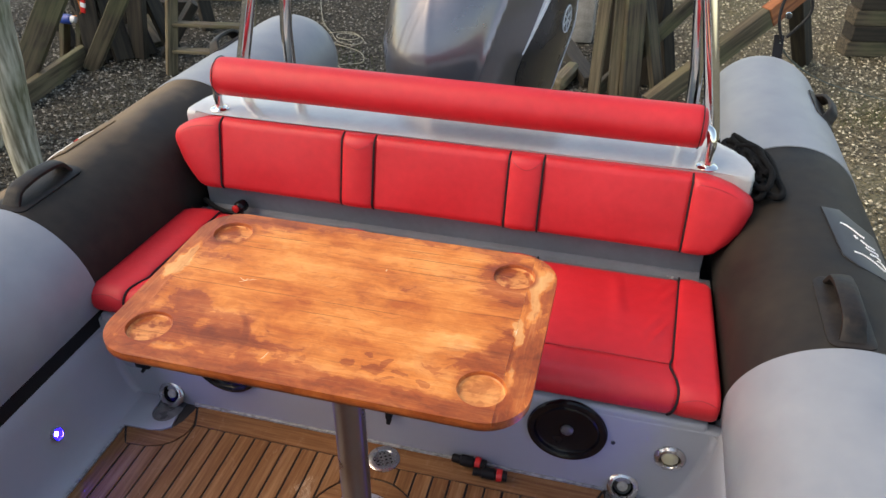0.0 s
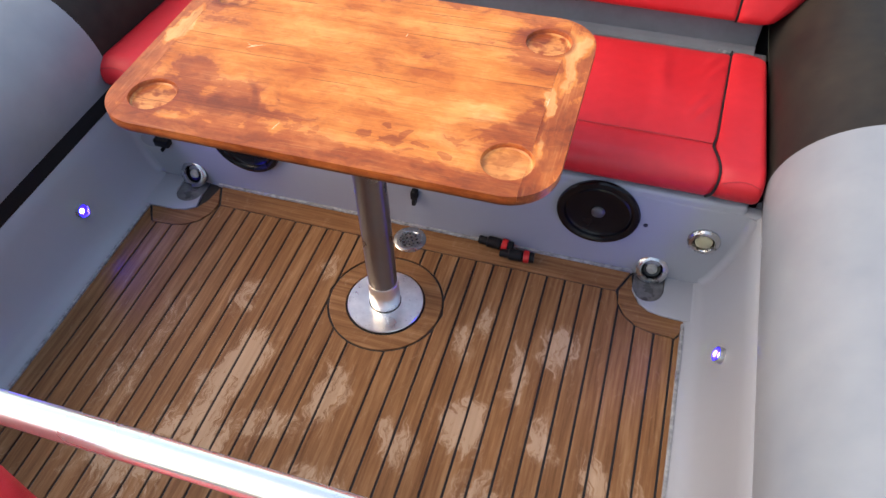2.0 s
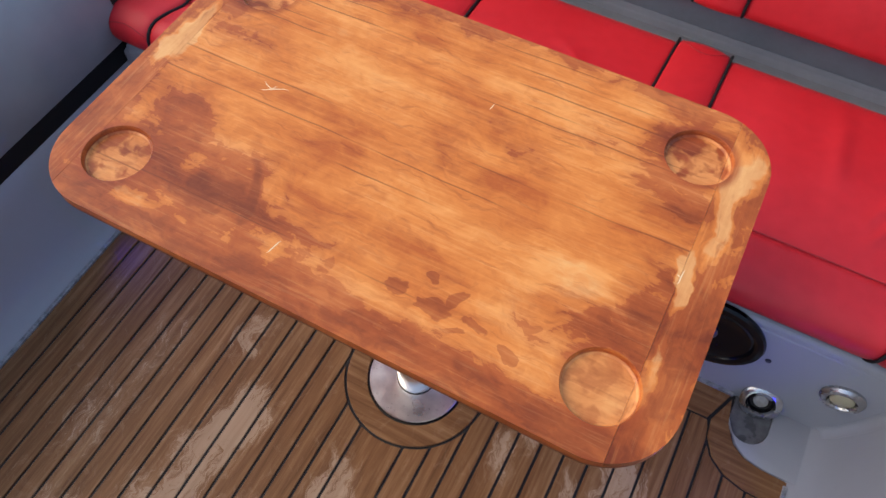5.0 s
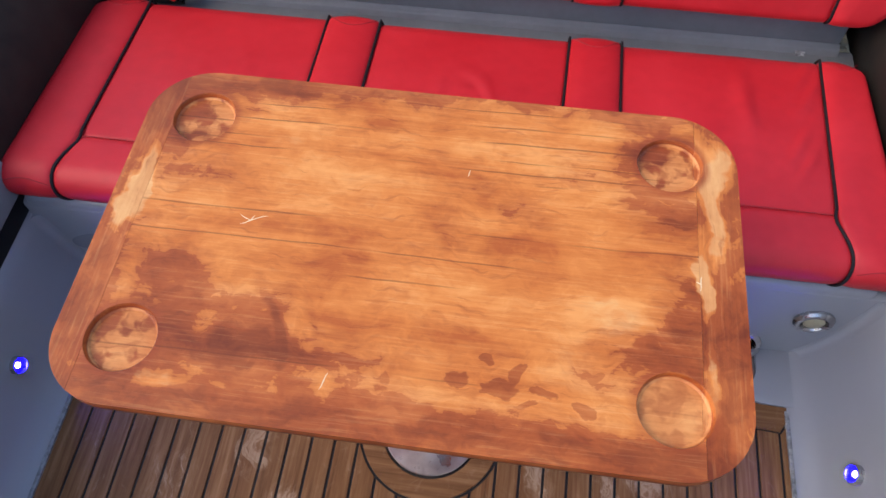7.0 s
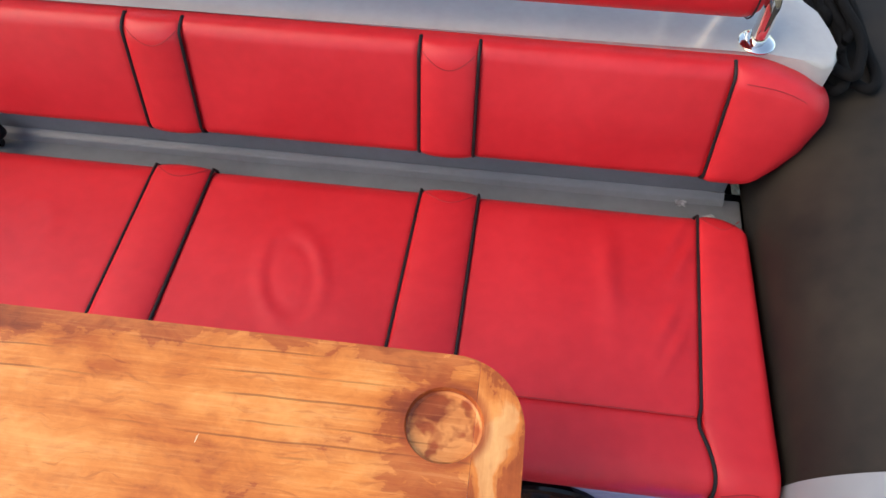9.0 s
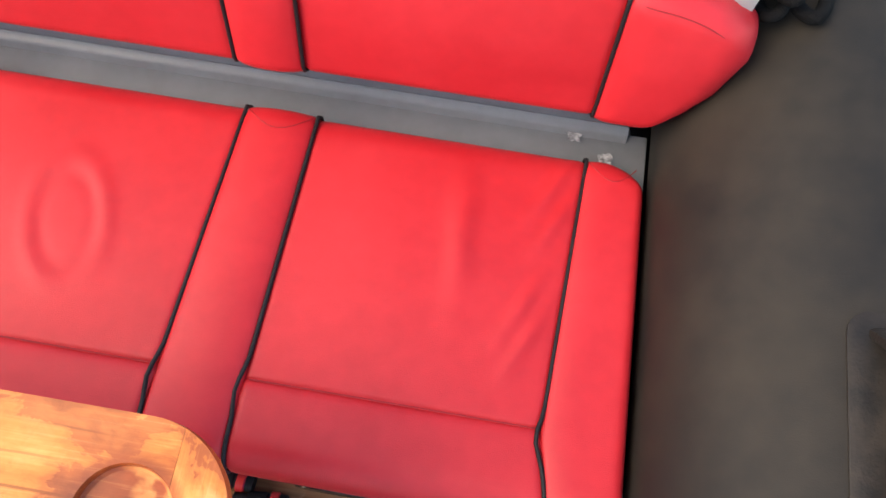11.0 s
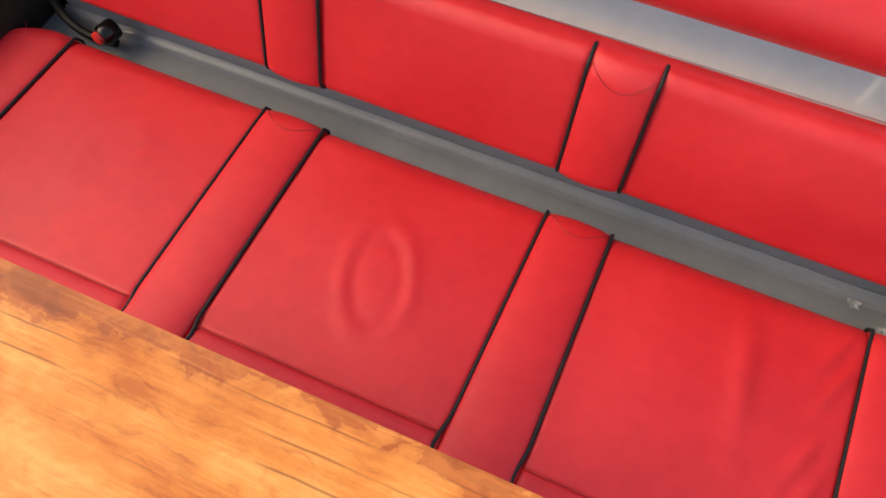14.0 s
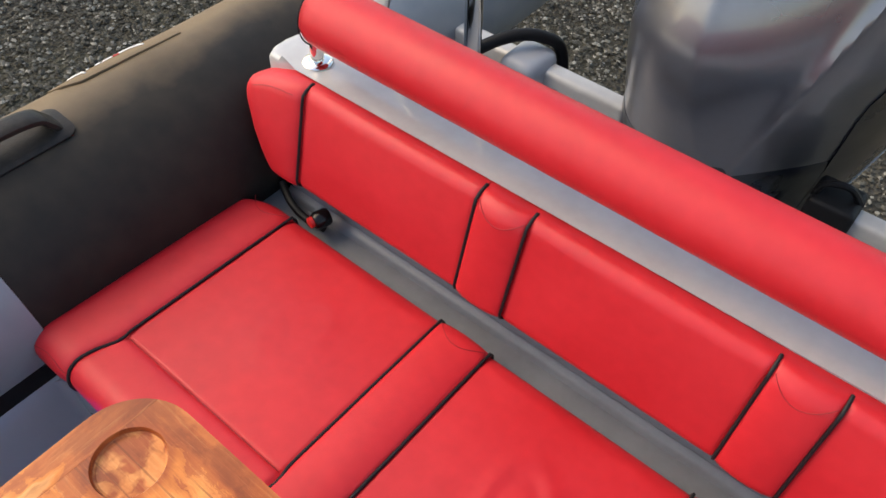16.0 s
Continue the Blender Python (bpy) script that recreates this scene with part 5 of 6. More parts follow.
def grab_handle(sx, ang, y0, y1, owner, da=14, rise=1.0):
    line = []
    for cx_, cy_, a in ((1, 1, 0), (-1, 1, 90), (-1, -1, 180), (1, -1, 270)):
        for k in range(6):
            q = radians(a + 18 * k)
            line.append((ang + cx_ * (da - 6) + 6 * math.cos(q), ((y1 if cy_ > 0 else y0) + cy_ * 0.0) + 0.022 * math.sin(q)))
    plate = patch(sx, line, -0.001, 0.003, "handle", DUSTY, owner, "moulded black rubber grab handle")
    # a broad moulded band that arches up from the plate and down again
    arch_ = smooth_line([(y0 - 0.002, -0.002, 0), (y0 + 0.010, 0.020 * rise, 0), (y0 + 0.030, 0.043 * rise, 0), ((y0 + y1) / 2, 0.052 * rise, 0), (y1 - 0.030, 0.043 * rise, 0), (y1 - 0.010, 0.020 * rise, 0), (y1 + 0.002, -0.002, 0)], 5)
    bm = bmesh.new()
    rings, count = [], len(arch_)
    for k, p in enumerate(arch_):
        d = (arch_[min(k + 1, count - 1)] - arch_[max(k - 1, 0)]).normalized()
        wide = 0.017 + 0.009 * abs(2 * k / (count - 1) - 1) ** 2
        ring = []
        for j in range(14):
            q = 2 * math.pi * j / 14
            c, s_ = math.cos(q), math.sin(q)
            c, s_ = math.copysign(abs(c) ** 0.6, c), math.copysign(abs(s_) ** 0.6, s_)
            ring.append(bm.verts.new(tube_point(sx, ang + math.degrees(wide * c / TR), p.x - d.y * 0.0075 * s_, p.y + d.x * 0.0075 * s_)))
        rings.append(ring)
    for r0, r1 in zip(rings, rings[1:]):
        for j in range(14):
            bm.faces.new((r0[j], r0[(j + 1) % 14], r1[(j + 1) % 14], r1[j]))
    bm.faces.new(rings[0])
    bm.faces.new(rings[-1])
    part("grip", bm, DUSTY, plate, "scuffed black grip")
    return plate


grab_handle(1, 86, -0.475, -0.285, tubes[1, 1], 12, 0.80)
grab_handle(-1, 86, -0.46, -0.265, tubes[-1, 1], 12, 0.75)
grab_handle(1, 136, 0.76, 0.93, tubes[1, 2], rise=0.65)
grab_handle(-1, 120, 0.74, 0.92, tubes[-1, 2], rise=0.7)
SLATE = mat("slate_badge_rubber", (0.030, 0.032, 0.037), rough=0.45, bump=0.1)
for sx in (-1, 1):
    sh = 4 if sx > 0 else 15
    line = [(a + sh, y) for a, y in ((88, 0.045), (100, 0.05), (126, 0.01), (128, -0.14), (118, -0.20), (100, -0.195), (92, -0.165))]
    badge = patch(sx, line, 0.0, 0.003, "badge", SLATE if sx > 0 else TUBE_BLACK, tubes[sx, 1], "dark grey rubber badge with white markings" if sx > 0 else "dusty rubber badge with white and red markings")
    for k, (a0, y0, a1, y1) in enumerate(((97, -0.02, 112, -0.05), (104, -0.065, 106, -0.07), (108, -0.075, 118, -0.085), (110, -0.095, 120, -0.10), (112, -0.115, 120, -0.118), (116, -0.13, 124, -0.14), (100, -0.14, 121, -0.155))):
        pts = [tube_point(sx, sh + a0 + (a1 - a0) * t / 4, y0 + (y1 - y0) * t / 4 + 0.004 * math.sin(t * 1.5 + k), 0.0042) for t in range(5)]
        part("marking", sweep(pts, 0.0022, 6), REDPL if sx < 0 and k == 1 else LETTER, badge, "red bar" if sx < 0 and k == 1 else "white bar")

rng = random.Random(21)
for ang, y0, size in ((62, -0.90, 0.010), (66, -0.86, 0.006), (58, -0.99, 0.007), (71, -0.80, 0.005), (40, -0.76, 0.006), (35, -1.05, 0.008)):
    line = [(ang + math.degrees(size / TR) * 0.6 * math.cos(0.9 * k) * rng.uniform(0.5, 1.2), y0 + size * math.sin(0.9 * k) * rng.uniform(0.5, 1.2)) for k in range(7)]
    patch(-1, line, 0.0045, 0.0048, "paint_fleck", LETTER, tubes[-1, 0], "pale fleck of dried paint")

# ---------------------------------------------------------------- loose things aft
rng = random.Random(5)
rope = thing("rope_coil", (0.83, 0.22, 0.50), "hank of black rope lying over the tube beside the shelf", "rope")


def hank_loop(y0, y1, half, lean, lift):
    """One long loop of the hank; it follows the shelf's edge round behind it."""
    line = []
    for k in range(12):
        q = 2 * math.pi * k / 12
        y = (y0 + y1) / 2 + (y1 - y0) / 2 * math.cos(q)
        mid = float(np.interp(y, (0.05, 0.20, 0.32, 0.55), (61.5, 58.0, 54.0, 36.0)))
        line.append(tube_point(1, mid + lean + half * math.sin(q) + rng.uniform(-1.2, 1.2), y + rng.uniform(-0.008, 0.008), lift + rng.uniform(0.0, 0.010)))
    line.append(line[0] + Vector((0.004, 0.006, 0.004)))
    return sweep(smooth_line(line, 6), 0.0082, 10)


for k in range(11):
    part("strand", hank_loop((0.070, 0.13, 0.18, 0.15, 0.20)[k % 5] + rng.uniform(-0.006, 0.02), rng.uniform(0.34, 0.50), rng.uniform(2.0, 5.0) + 2.5 * (k % 5 == 0), rng.uniform(-5.0, 6.0), 0.008 + 0.0035 * k), ROPE, rope)

arch = thing("a_frame", (0, 0.4, 0.55), "polished stainless A-frame legs rising behind the roll cushion", "a-frame")
for sx in (-1, 1):
    part("leg", sweep([(sx * 0.715, 0.285, 0.55), (sx * 0.60, 0.34, 1.10), (sx * 0.52, 0.40, 1.6)], 0.0205, 20), CHROME, arch)
    part("leg", sweep([(sx * 0.646 + 0.03 * (sx > 0), 0.52, 0.30), (sx * 0.628 + 0.022 * (sx > 0), 0.48, 0.70), (sx * 0.585 + 0.01 * (sx > 0), 0.46, 1.10), (sx * 0.52, 0.41, 1.6)], 0.0195, 20), CHROME, arch)
part("top_bar", sweep([(-0.52, 0.405, 1.6), (0.52, 0.405, 1.6)], 0.0165, 20), CHROME, arch)

strap = thing("strap_buckle", (-0.60, 0.01, 0.29), "black strap with a red push button behind the bench", "strap")
part("webbing", sweep(smooth_line([(-0.735, 0.02, 0.31), (-0.69, 0.0, 0.300), (-0.65, -0.005, 0.290), (-0.60, 0.0, 0.288)], 5), 0.008, 8), RUBBER, strap)
part("body", lathe([(0.0, 0.0), (0.016, 0.0), (0.018, 0.006), (0.018, 0.026), (0.014, 0.032), (0.0, 0.033)], 24, Matrix.Translation((-0.597, 0.012, 0.318)) @ pose(0, 0, 0, 90, 0, -15)), GLOSSB, strap)
part("button", lathe([(0.011, 0.030), (0.011, 0.037), (0.008, 0.039), (0.0, 0.039)], 24, Matrix.Translation((-0.600, 0.010, 0.318)) @ pose(0, 0, 0, 90, 0, -15)), REDPL, strap, "red push button")

for cx, cy, z in ((0.650, 0.020, 0.2735), (0.697, -0.010, 0.2735)):
    tape = thing("torn_tape", (cx, cy, z), "scrap of torn clear tape stuck to the grey ledge", "tape", "tape scraps")
    bm = bmesh.new()
    bmesh.ops.create_grid(bm, x_segments=8, y_segments=6, size=0.009)
    for v in bm.verts:
        v.co = Vector((cx + v.co.x * (1 + 0.5 * noise.noise(v.co * 90 + Vector((cx * 9, 0, 0)))), cy + v.co.y * (0.9 + 0.6 * noise.noise(v.co * 120)), z + 0.002 + 0.003 * abs(noise.noise(v.co * 150 + Vector((cx, 1, 2))))))
    part("film", bm, mat("dull_clear_tape", (0.30, 0.31, 0.33), rough=0.25, vary=0.6, scale=120), tape)

# helm seat in front of the cockpit: its back rail and pad
helm = thing("helm_seat", (-0.30, -1.60, 0.0), "helm seat with a red padded back and a polished steel rail", "seat")
part("rail", sweep(smooth_line([(-0.66, -1.52, 0.0), (-0.66, -1.50, 0.60), (-0.62, -1.46, 0.70), (-0.40, -1.448, 0.715), (0.30, -1.448, 0.715), (0.50, -1.455, 0.70), (0.54, -1.50, 0.60), (0.54, -1.52, 0.0)], 8), 0.0160, 20), BRIGHT, helm, "polished steel rail")
part("back_pad", box(-0.60, 0.0, -1.60, -1.50, 0.35, 0.762, 0.035, 5), RED, helm, "red vinyl pad")
part("seat_pad", box(-0.60, 0.40, -2.0, -1.50, 0.42, 0.50, 0.03, 4), RED, helm)
part("pedestal", box(-0.50, 0.30, -1.95, -1.56, 0.0, 0.43, 0.02, 3), GREL, helm)

# ---------------------------------------------------------------- outboard motor
motor = thing("outboard_motor", (-0.10, 0.90, 0.1), "large silver-grey outboard motor with dark sides behind the transom", "outboard motor")
M_YAW = radians(-19.9)


def cowl(z, ang, h=0.0):
    """A point of the cowl: z up from its lower edge, ang in degrees round it (270: its front), h outward."""
    zz = min(z, 0.75)
    w = 0.166 + 0.141 * zz + 0.019 * zz * zz
    d = 0.435 * w / 0.257
    if z > 0.60:
        d *= 1 - 0.30 * ((z - 0.60) / 0.40) ** 2
    if z > 0.93:
        k = math.sqrt(max(0.0, 1 - ((z - 0.93) / 0.23) ** 2))
        w, d = w * k, d * k
    c, s_ = math.cos(radians(ang)), math.sin(radians(ang))
    x, y = (w + h) * c, (d + h) * s_
    wx = -0.114 + 0.07 * z + math.cos(M_YAW) * x - math.sin(M_YAW) * y
    wy = 0.90 + math.sin(M_YAW) * x + math.cos(M_YAW) * y
    wz = z - 0.108
    limit = 0.66 - 0.30 * min(1.0, max(0.0, (wz - 0.305) / 0.06))
    return Vector((wx, max(wy, limit + 0.15 * h), wz))


bm = bmesh.new()
rings = []
for k in range(56):
    z = 0.06 + 1.10 * k / 55
    ring = []
    for j in range(360):
        # two folds that run up and outward over the front, crisp on one side
        h = 0.0
        for a0, side, tall, soft in ((314 + 24 * (z - 0.72), 1, 0.015, 1.6), (281 - 55 * (z - 0.80), -1, 0.009, 4.0)):
            da = (j - a0) * side
            h += tall * math.exp(-max(0.0, da) / 11.0) * math.exp(-max(0.0, -da) / soft)
        h *= min(1.0, max(0.0, (z - 0.42) / 0.22))
        ring.append(bm.verts.new(cowl(z, j, h)))
    rings.append(ring)
for r0, r1 in zip(rings, rings[1:]):
    for j in range(360):
        bm.faces.new((r0[j], r0[(j + 1) % 360], r1[(j + 1) % 360], r1[j]))
bm.faces.new(rings[0])
bm.faces.new(rings[-1])
part("cowl", bm, ENGINE, motor)
for side in (1, -1):
    def turn(ang):
        return ang if side > 0 else 540 - ang
    bm = bmesh.new()
    cols = []
    for k in range(19):
        z = 0.10 + 0.80 * k / 18
        lo, hi = (336 + 45 * max(0.0, z - 0.70) + 30 * max(0.0, 0.66 - z) if side > 0 else 350), 400
        cols.append([bm.verts.new(cowl(z, turn(lo + (hi - lo) * t / 20), 0.005)) for t in range(21)])
    for r0, r1 in zip(cols, cols[1:]):
        for t in range(20):
            bm.faces.new((r0[t], r0[t + 1], r1[t + 1], r1[t]))
    ext = bmesh.ops.extrude_edge_only(bm, edges=[e for e in bm.edges if e.is_boundary])
    for v in [g for g in ext["geom"] if isinstance(g, bmesh.types.BMVert)]:
        v.co += (Vector((-0.05, 0.90, v.co.z)) - v.co).normalized() * 0.02
    panel = part("side_panel", bm, ENGDARK, motor, "dark grey side panel")
    oval = [cowl(0.80 + 0.046 * math.sin(2 * math.pi * k / 32), turn(369 + 4.5 * math.cos(2 * math.pi * k / 32)), 0.007) for k in range(32)]
    spokes = [sweep([cowl(0.80 - 0.040 * c, turn(369 - 4 * q), 0.007), cowl(0.80 + 0.040 * c, turn(369 + 4 * q), 0.007)], 0.0022, 6) for c, q in ((1, 0), (0.5, 0.86), (-0.5, 0.86))]
    part("emblem", join(sweep(oval, 0.0028, 6, closed=True), *spokes), LOGO, panel, "silver oval emblem")
    part("stripe", sweep([cowl(0.74 + 0.20 * k / 10, turn(336.5 + 60 * (0.20 * k / 10)), 0.004) for k in range(11)], [0.002 + 0.0012 * k for k in range(11)], 8), LOGO, panel, "pale blue stripe")
    part("trim_line", sweep([cowl(0.15 + 0.75 * k / 14, turn(378 + 10 * k / 14), 0.006) for k in range(15)], 0.003, 6), LOGO, panel, "pale trim line")
# dark shell over the lower cowl: its dim reflections put into the paint
bm = bmesh.new()
rings = [[bm.verts.new(cowl(0.03 + 0.475 * k / 24, 2 * j, 0.004 - 0.003 * (k == 24))) for j in range(180)] for k in range(25)]
for r0, r1 in zip(rings, rings[1:]):
    for j in range(180):
        bm.faces.new((r0[j], r0[(j + 1) % 180], r1[(j + 1) % 180], r1[j]))
bm.faces.new(rings[0])
bm.faces.new(rings[-1])
part("lower_cowl", bm, ENGDARK, motor, "lower cowl, darkened for the dim reflection there")
part("leg", box(-0.20, 0.06, 0.78, 1.08, -0.55, 0.10, 0.05, 4), ENGDARK, motor)
part("clamp_bracket", box(-0.17, 0.08, 0.645, 0.90, -0.10, 0.20, 0.03, 3), ENGDARK, motor, "black clamp bracket")

clip = thing("strap_clip", (0.15, 0.62, 0.375), "black plastic clip hooked over the transom edge", "clip")
part("body", box(0.095, 0.185, 0.575, 0.668, 0.290, 0.392, 0.014, 3), RUBBER, clip)
part("loop", sweep(smooth_line([(0.10, 0.60, 0.385), (0.11, 0.60, 0.418), (0.15, 0.61, 0.424), (0.18, 0.63, 0.385)], 6), 0.007, 8), RUBBER, clip)
part("buckle", box(0.120, 0.165, 0.568, 0.577, 0.325, 0.340, 0.002, 1), BRUSH, clip, "steel buckle bar")
hose = thing("fuel_hose", (-0.55, 0.55, 0.42), "black rubber hose bent over the transom", "hose")
part("hose", sweep(smooth_line([(-0.68, 0.42, 0.30), (-0.65, 0.50, 0.39), (-0.60, 0.58, 0.425), (-0.545, 0.64, 0.42), (-0.51, 0.68, 0.36), (-0.50, 0.70, 0.10)], 8), 0.014, 14), RUBBER, hose)

# ---------------------------------------------------------------- the yard
G = GROUND


def leaning_post(p0, p1, radius, label):
    a, b = Vector(p0), Vector(p1)
    post = thing("timber_post", p0, label, "post", "timber posts")
    bm = sweep([a + (b - a) * k / 14 for k in range(15)], [radius * (0.86 + 0.26 * k / 14) for k in range(15)], 20)
    for v in bm.verts:
        v.co += Vector((noise.noise(v.co * 4), noise.noise(v.co * 4 + Vector((9, 0, 0))), 0)) * 0.016
    part("trunk", bm, POSTW, post)


leaning_post((-3.225, 1.80, G - 0.03), (-3.02, 1.80, 0.95), 0.104, "thick peeling timber post with green algae on gravel")
leaning_post((-3.71, 2.07, G - 0.03), (-3.42, 2.07, 0.40), 0.085, "thinner mossy timber post behind the thick one")

trestle = thing("timber_trestle", (-4.1, 3.2, G), "weathered timber trestle of braces, stakes and a ground beam", "trestle")
beam("ground_beam", (-3.98, 2.66, G + 0.07), (-4.14, 3.66, G + 0.07), 0.06, 0.17, WOODPALE, trestle)
beam("brace", (-4.27, 2.96, G), (-3.50, 3.14, 0.33), 0.19, 0.07, WOODOLD, trestle, roll=90)
beam("stake", (-4.42, 3.73, G), (-4.31, 3.73, G + 0.36), 0.095, 0.05, WOODPALE, trestle)
beam("stake", (-4.30, 3.79, G), (-4.20, 3.79, G + 0.34), 0.09, 0.05, WOODPALE, trestle)
beam("upright", (-4.22, 3.92, G), (-3.95, 3.96, 0.30), 0.20, 0.12, WOODDARK, trestle)
beam("brace", (-4.00, 3.52, G), (-3.38, 3.69, 0.15), 0.13, 0.08, WOODOLD, trestle, roll=90)
beam("brace", (-3.72, 4.14, G + 0.04), (-4.60, 4.76, G + 0.40), 0.14, 0.06, WOODOLD, trestle)
beam("brace", (-4.17, 4.70, G + 0.03), (-4.90, 5.30, G + 0.40), 0.09, 0.05, WOODPALE, trestle)
beam("brace", (-3.83, 3.99, G + 0.05), (-4.45, 4.38, G + 0.18), 0.15, 0.06, WOODDARK, trestle)
# dark timbers added to fill the shade inside the trestle
beam("cross_beam", (-4.9, 4.60, G + 0.12), (-3.9, 5.05, G + 0.10), 0.22, 0.20, WOODDARK, trestle)
beam("cross_beam", (-5.2, 5.20, G + 0.30), (-3.3, 5.90, G + 0.28), 0.22, 0.30, WOODDARK, trestle)
beam("upright", (-3.55, 4.75, G), (-3.75, 4.90, G + 0.9), 0.12, 0.10, WOODDARK, trestle)

# dark boards added on end in place of the deep shade behind
rng = random.Random(12)
for k, (x0, y0) in enumerate([(-4.04, 3.56), (-3.97, 3.66), (-3.85, 3.69), (-3.76, 3.77), (-3.7, 3.87), (-3.58, 3.88), (-3.53, 3.98), (-4.27, 3.76), (-4.51, 3.85)]):
    one = thing("standing_timber", (x0, y0, G), "dark timber standing in for the shade behind the trestle", "timber", "stacked dark timbers")
    beam("board", (x0, y0 + 0.1, G), (x0 + rng.uniform(-0.5, 0.35), y0 + 0.30, -0.10 + rng.uniform(-0.35, 0.4)), rng.uniform(0.09, 0.20), 0.07, WOODDARK, one)

reel = thing("blue_connector", (-4.29, 3.70, G + 0.36), "blue and white plastic connector strapped to the trestle", "connector")
BLUE = mat("blue_plastic", (0.015, 0.05, 0.26), rough=0.35)
at = Matrix.Translation((-4.26, 3.69, G + 0.360)) @ pose(0, 0, 0, 0, 90, 5)
part("body", lathe([(0, -0.05), (0.038, -0.05), (0.042, -0.03), (0.042, 0.04), (0.034, 0.05)], 20, at), BLUE, reel)
part("cap", lathe([(0.034, 0.045), (0.030, 0.085), (0.016, 0.095), (0, 0.095)], 20, at), LETTER, reel, "white end cap")
part("plug", lathe([(0.034, -0.05), (0.030, -0.085), (0, -0.085)], 20, at), LETTER, reel, "white plug")
part("cable", sweep(smooth_line([(-4.20, 3.70, G + 0.385), (-4.14, 3.70, G + 0.40), (-4.10, 3.70, G + 0.45), (-4.11, 3.70, G + 0.62)], 6), 0.007, 6), mat("orange_cable", (0.5, 0.14, 0.02), rough=0.5), reel, "orange cable")
flag = thing("red_tape", (-4.13, 3.68, G + 0.5), "red and white hazard tape tied to the trestle", "tape")
part("tape", box(-0.02, 0.02, -0.008, 0.008, -0.07, 0.14, 0.004, 2, Matrix.Translation((-4.05, 3.68, G + 0.50)) @ pose(0, 0, 0, 0, 14, 0)), REDPL, flag)
part("stripe", box(-0.021, 0.021, -0.010, 0.010, -0.02, 0.02, 0.003, 2, Matrix.Translation((-4.05, 3.68, G + 0.50)) @ pose(0, 0, 0, 0, 14, 0)), LETTER, flag, "white band")

ladder = thing("wooden_ladder", (-2.95, 3.6, G), "weathered wooden ladder standing on the gravel", "ladder")
beam("stile", (-3.26, 3.58, G), (-3.12, 3.78, 0.4), 0.055, 0.09, WOODPALE, ladder)
beam("stile", (-2.58, 3.62, G), (-2.44, 3.82, 0.4), 0.055, 0.09, WOODPALE, ladder)
for k in range(6):
    z = 0.20 + 0.215 * k
    beam("rung", (-3.25 + 0.11 * z, 3.60 + 0.16 * z, G + z), (-2.57 + 0.11 * z, 3.64 + 0.16 * z, G + z + 0.02), 0.09, 0.03, WOODPALE, ladder)

cable = thing("pale_cable", (-2.1, 4.8, G), "thin pale cable lying in loops on the gravel", "cable")
pts = [(-3.02, 6.3, G + 0.02), (-2.75, 5.65, G + 0.02), (-2.54, 5.21, G + 0.02), (-2.36, 4.95, G + 0.02), (-2.20, 4.72, G + 0.02), (-2.02, 4.66, G + 0.022), (-1.98, 4.80, G + 0.024), (-2.10, 4.93, G + 0.026), (-2.26, 4.92, G + 0.028), (-2.24, 4.80, G + 0.03), (-2.10, 4.76, G + 0.03), (-2.04, 4.86, G + 0.032), (-2.18, 4.98, G + 0.03), (-2.40, 4.90, G + 0.02), (-2.30, 4.70, G + 0.02), (-2.00, 4.56, G + 0.02), (-1.86, 4.44, G + 0.02), (-1.80, 4.24, G + 0.02), (-1.97, 4.12, G + 0.02), (-1.7, 3.9, G + 0.02)]
part("cable_run", sweep(smooth_line(pts, 5), 0.0045, 6), mat("pale_cable_sheath", (0.30, 0.285, 0.21), rough=0.6), cable)

boards = (((0.23, 4.03), (0.24, 4.22, 0.55), 0.095, WOODPALE), ((0.38, 4.09), (0.32, 4.30, 0.55), 0.085, WOODPALE), ((0.51, 4.04), (0.41, 4.25, 0.55), 0.15, WOODOLD), ((0.74, 4.08), (0.36, 4.48, 0.55), 0.11, WOODOLD), ((0.82, 4.36), (0.52, 4.78, 0.55), 0.105, WOODDARK), ((0.62, 4.42), (0.62, 4.62, 0.55), 0.12, WOODDARK), ((0.31, 4.36), (0.27, 4.55, 0.55), 0.11, WOODDARK))
for (x0, y0), p1, w, m in boards:
    one = thing("standing_timber", (x0, y0, G), "rough sawn timber standing on end on gravel", "timber", "standing timbers")
    beam("board", (x0, y0, G), p1, w, 0.06, m, one)
brace = thing("timber_brace", (0.3, 4.1, G), "diagonal timber brace against the standing boards", "timber")
beam("board", (0.25, 4.12, G + 0.02), (1.10, 4.45, 0.10), 0.10, 0.06, WOODOLD, brace, roll=90)
big = thing("slanting_beam", (0.74, 3.98, G), "long slanting timber beam with an orange painted end", "timber")
beam("beam", (0.66, 3.90, G + 0.04), (1.447, 4.45, -0.228), 0.16, 0.09, WOODPALE, big, roll=90)
beam("painted_end", (1.447, 4.45, -0.228), (1.86, 4.80, 0.09), 0.164, 0.094, timber("orange_painted_timber", (0.16, 0.05, 0.02), (0.36, 0.13, 0.05)), big, "worn orange paint", roll=90)
beam("foot", (1.98, 5.37, G), (1.66, 4.75, -0.06), 0.13, 0.13, WOODDARK, big)
dark = thing("fallen_timber", (0.05, 4.6, G), "dark timber lying on the gravel behind the motor", "timber")
beam("board", (-0.14, 5.15, G + 0.05), (0.20, 4.22, G + 0.05), 0.14, 0.09, WOODDARK, dark)
log = thing("short_log", (0.0, 4.3, G), "short pale sawn log lying on the gravel", "log")
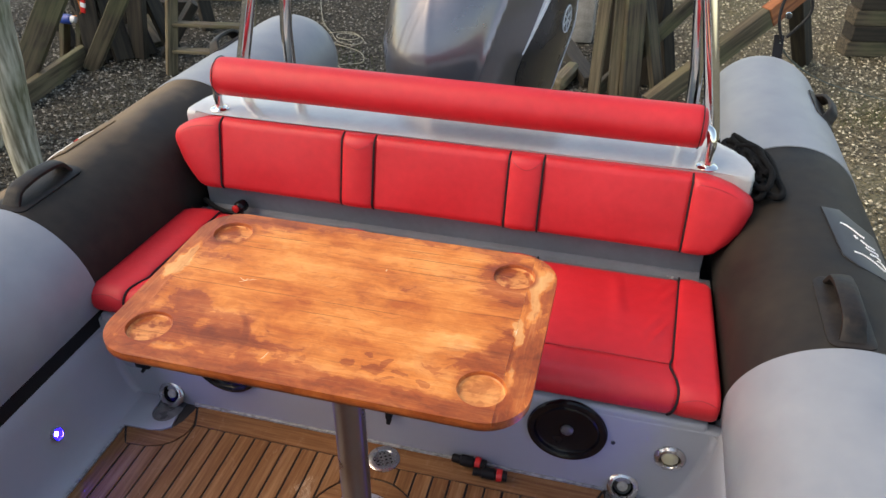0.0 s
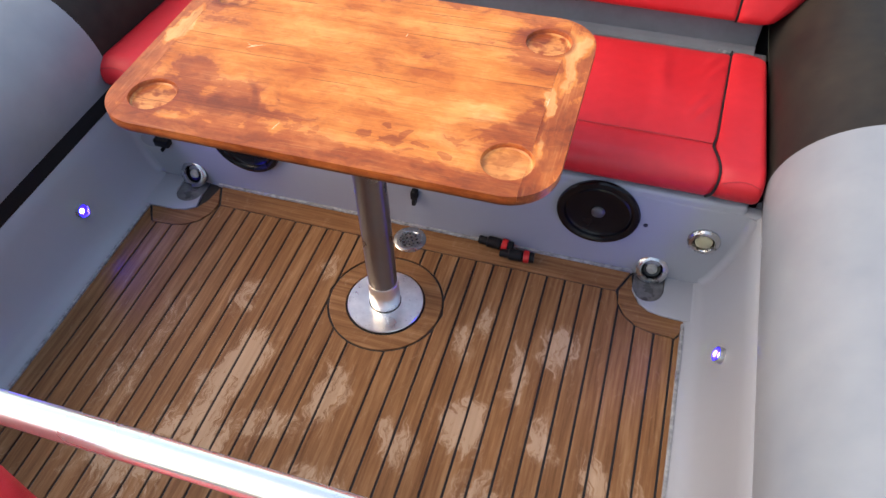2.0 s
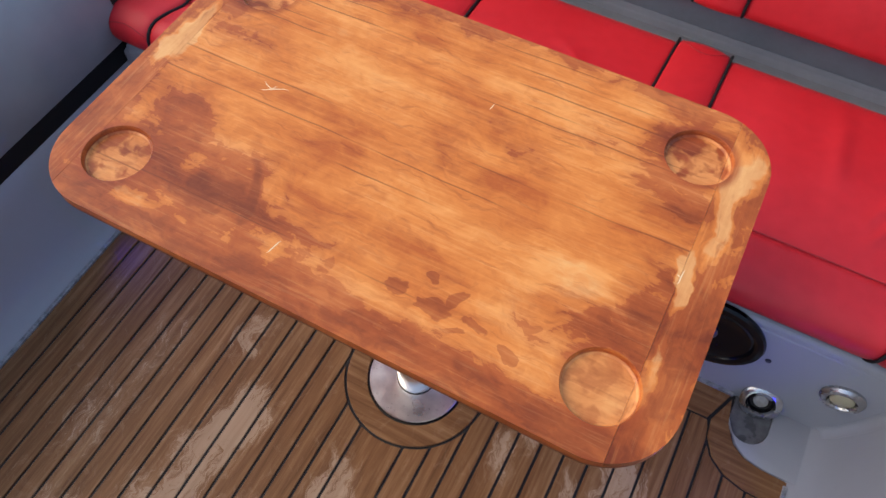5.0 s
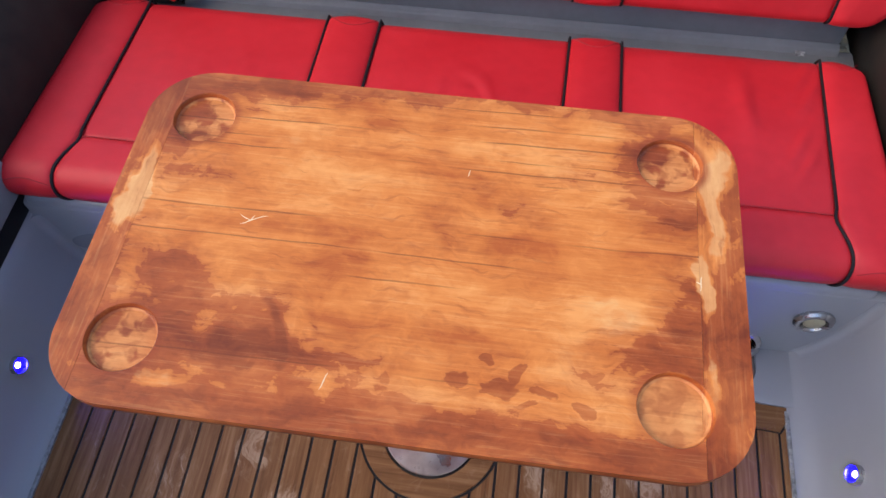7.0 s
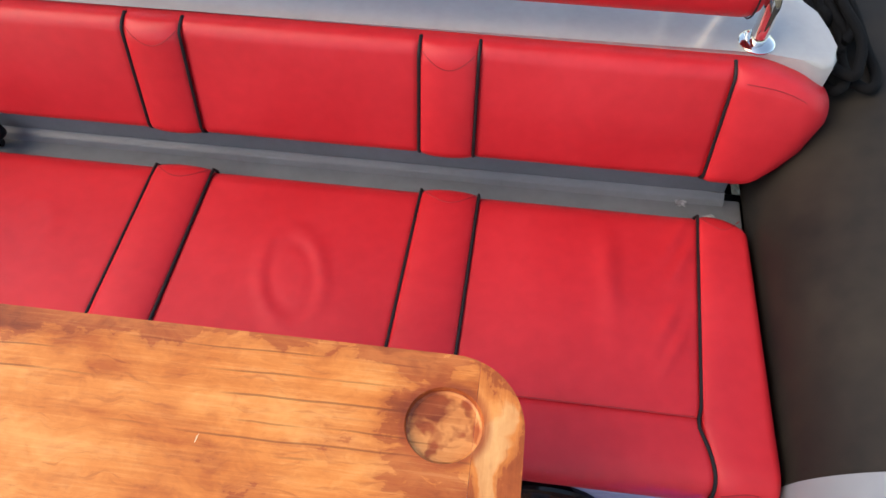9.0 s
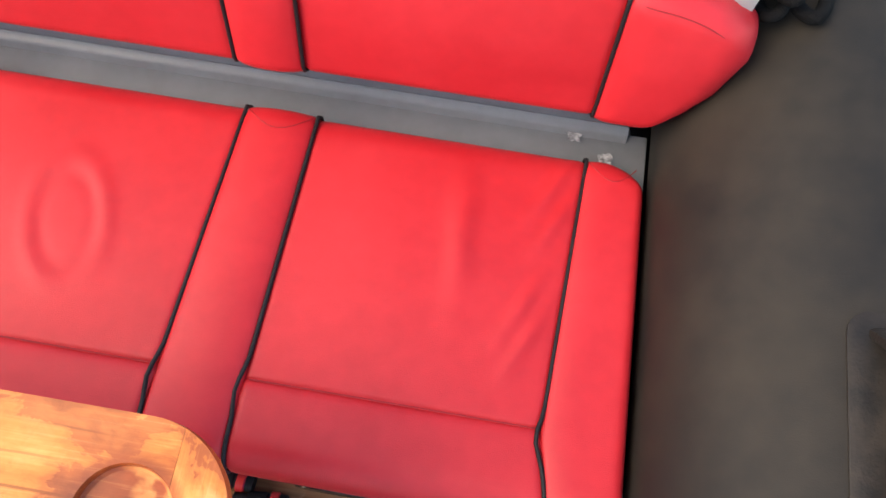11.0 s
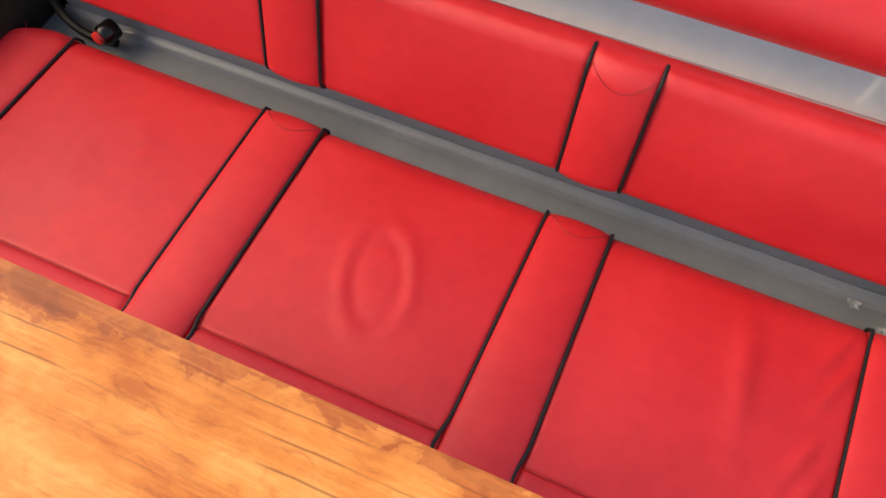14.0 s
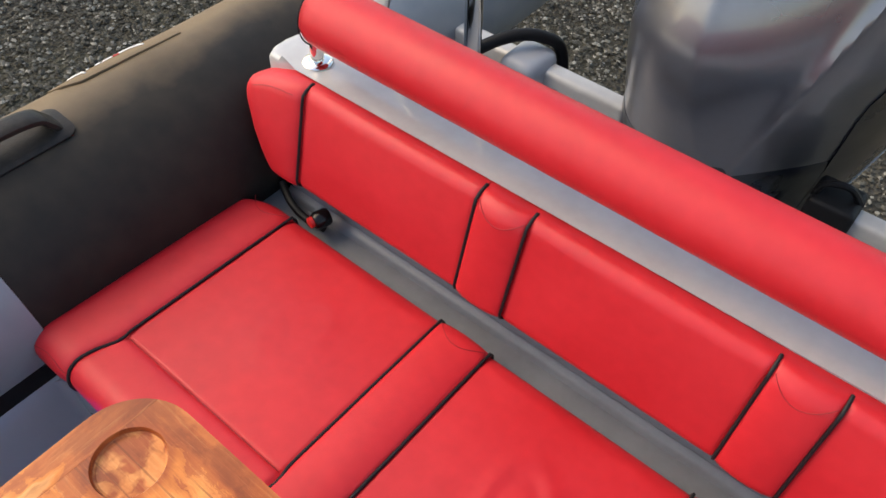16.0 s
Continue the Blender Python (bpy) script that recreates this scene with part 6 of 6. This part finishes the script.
beam("log", (-0.07, 4.05, G + 0.06), (0.02, 4.50, G + 0.06), 0.12, 0.12, WOODPALE, log, bevel=0.03)
block = thing("concrete_block", (-0.03, 5.4, G), "grey concrete block standing on the gravel", "block")
part("body", box(-0.10, 0.10, 5.35, 5.60, G, G + 0.45, 0.015), mat("rough_concrete", (0.26, 0.25, 0.23), rough=0.9, vary=0.3, scale=12, bump=0.8, bump_scale=80), block)
stack = thing("timber_stack", (2.7, 5.75, G), "stack of dark sawn blocks on the gravel", "timber stack")
for k in range(4):
    beam("block", (2.34 + 0.02 * (k % 2), 5.72, G + 0.07 + 0.14 * k), (3.4, 5.95, G + 0.07 + 0.14 * k), 0.22, 0.135, WOODDARK if k % 2 else WOODOLD, stack)
tie = thing("shackle_strap", (1.0, 1.30, 0.5), "black strap with a steel shackle tied to the tube end", "strap")
part("strap", box(-0.018, 0.018, -0.003, 0.003, -0.06, 0.07, 0.001, 1, Matrix.Translation((1.005, 1.31, 0.500)) @ pose(0, 0, 0, -42, 0, 0)), RUBBER, tie)
part("cord", sweep(smooth_line([(1.01, 1.33, 0.545), (0.99, 1.36, 0.62), (1.01, 1.40, 0.70), (1.07, 1.40, 0.72), (1.10, 1.38, 0.64), (1.03, 1.34, 0.55)], 5), 0.006, 8), RUBBER, tie)
part("shackle", lathe([(0.0, -0.006), (0.012, -0.006), (0.013, 0.0), (0.012, 0.006), (0.0, 0.006)], 16, Matrix.Translation((1.025, 1.385, 0.62)) @ TOWARDS), CHROME, tie, "steel shackle pin")
mooring = thing("mooring_line", (1.0, 1.3, 0.5), "thin blue-grey mooring line running from tube end to ground", "rope")
part("line", sweep(smooth_line([(1.01, 1.33, 0.53), (1.09, 1.50, 0.42), (1.298, 2.0, 0.19), (1.638, 2.8, -0.138), (2.139, 3.6, -0.479), (2.75, 4.4, G + 0.02)], 8), 0.0035, 6), mat("grey_green_line", (0.10, 0.115, 0.10), rough=0.8), mooring)


def moss_blades():
    """Sparse grass and moss tufts in the gravel."""
    rng = np.random.default_rng(8)
    vs, fs = [], []
    for cx, cy, sx, sy, count in ((2.6, 4.2, 0.6, 0.35, 900), (3.2, 3.4, 0.5, 0.3, 500), (-2.6, 2.2, 0.5, 0.5, 250), (-2.0, 4.2, 0.4, 0.4, 250)):
        for _ in range(count):
            x, y = cx + rng.normal(0, sx / 2), cy + rng.normal(0, sy / 2)
            a, h, w = rng.uniform(0, 6.28), rng.uniform(0.02, 0.06), rng.uniform(0.002, 0.005)
            lx, ly = rng.normal(0, 0.02, 2)
            k = len(vs)
            vs += [(x - w * math.cos(a), y - w * math.sin(a), G), (x + w * math.cos(a), y + w * math.sin(a), G), (x + lx, y + ly, G + h)]
            fs.append((k, k + 1, k + 2))
    me = bpy.data.meshes.new("grass")
    me.from_pydata(vs, [], fs)
    me.materials.append(mat("dull_grass", (0.06, 0.075, 0.022), rough=0.7, vary=0.4, scale=8))
    return tagged(new("grass", me), "sparse dull grass tufts in the gravel", "grass", kind="stuff")


moss_blades()
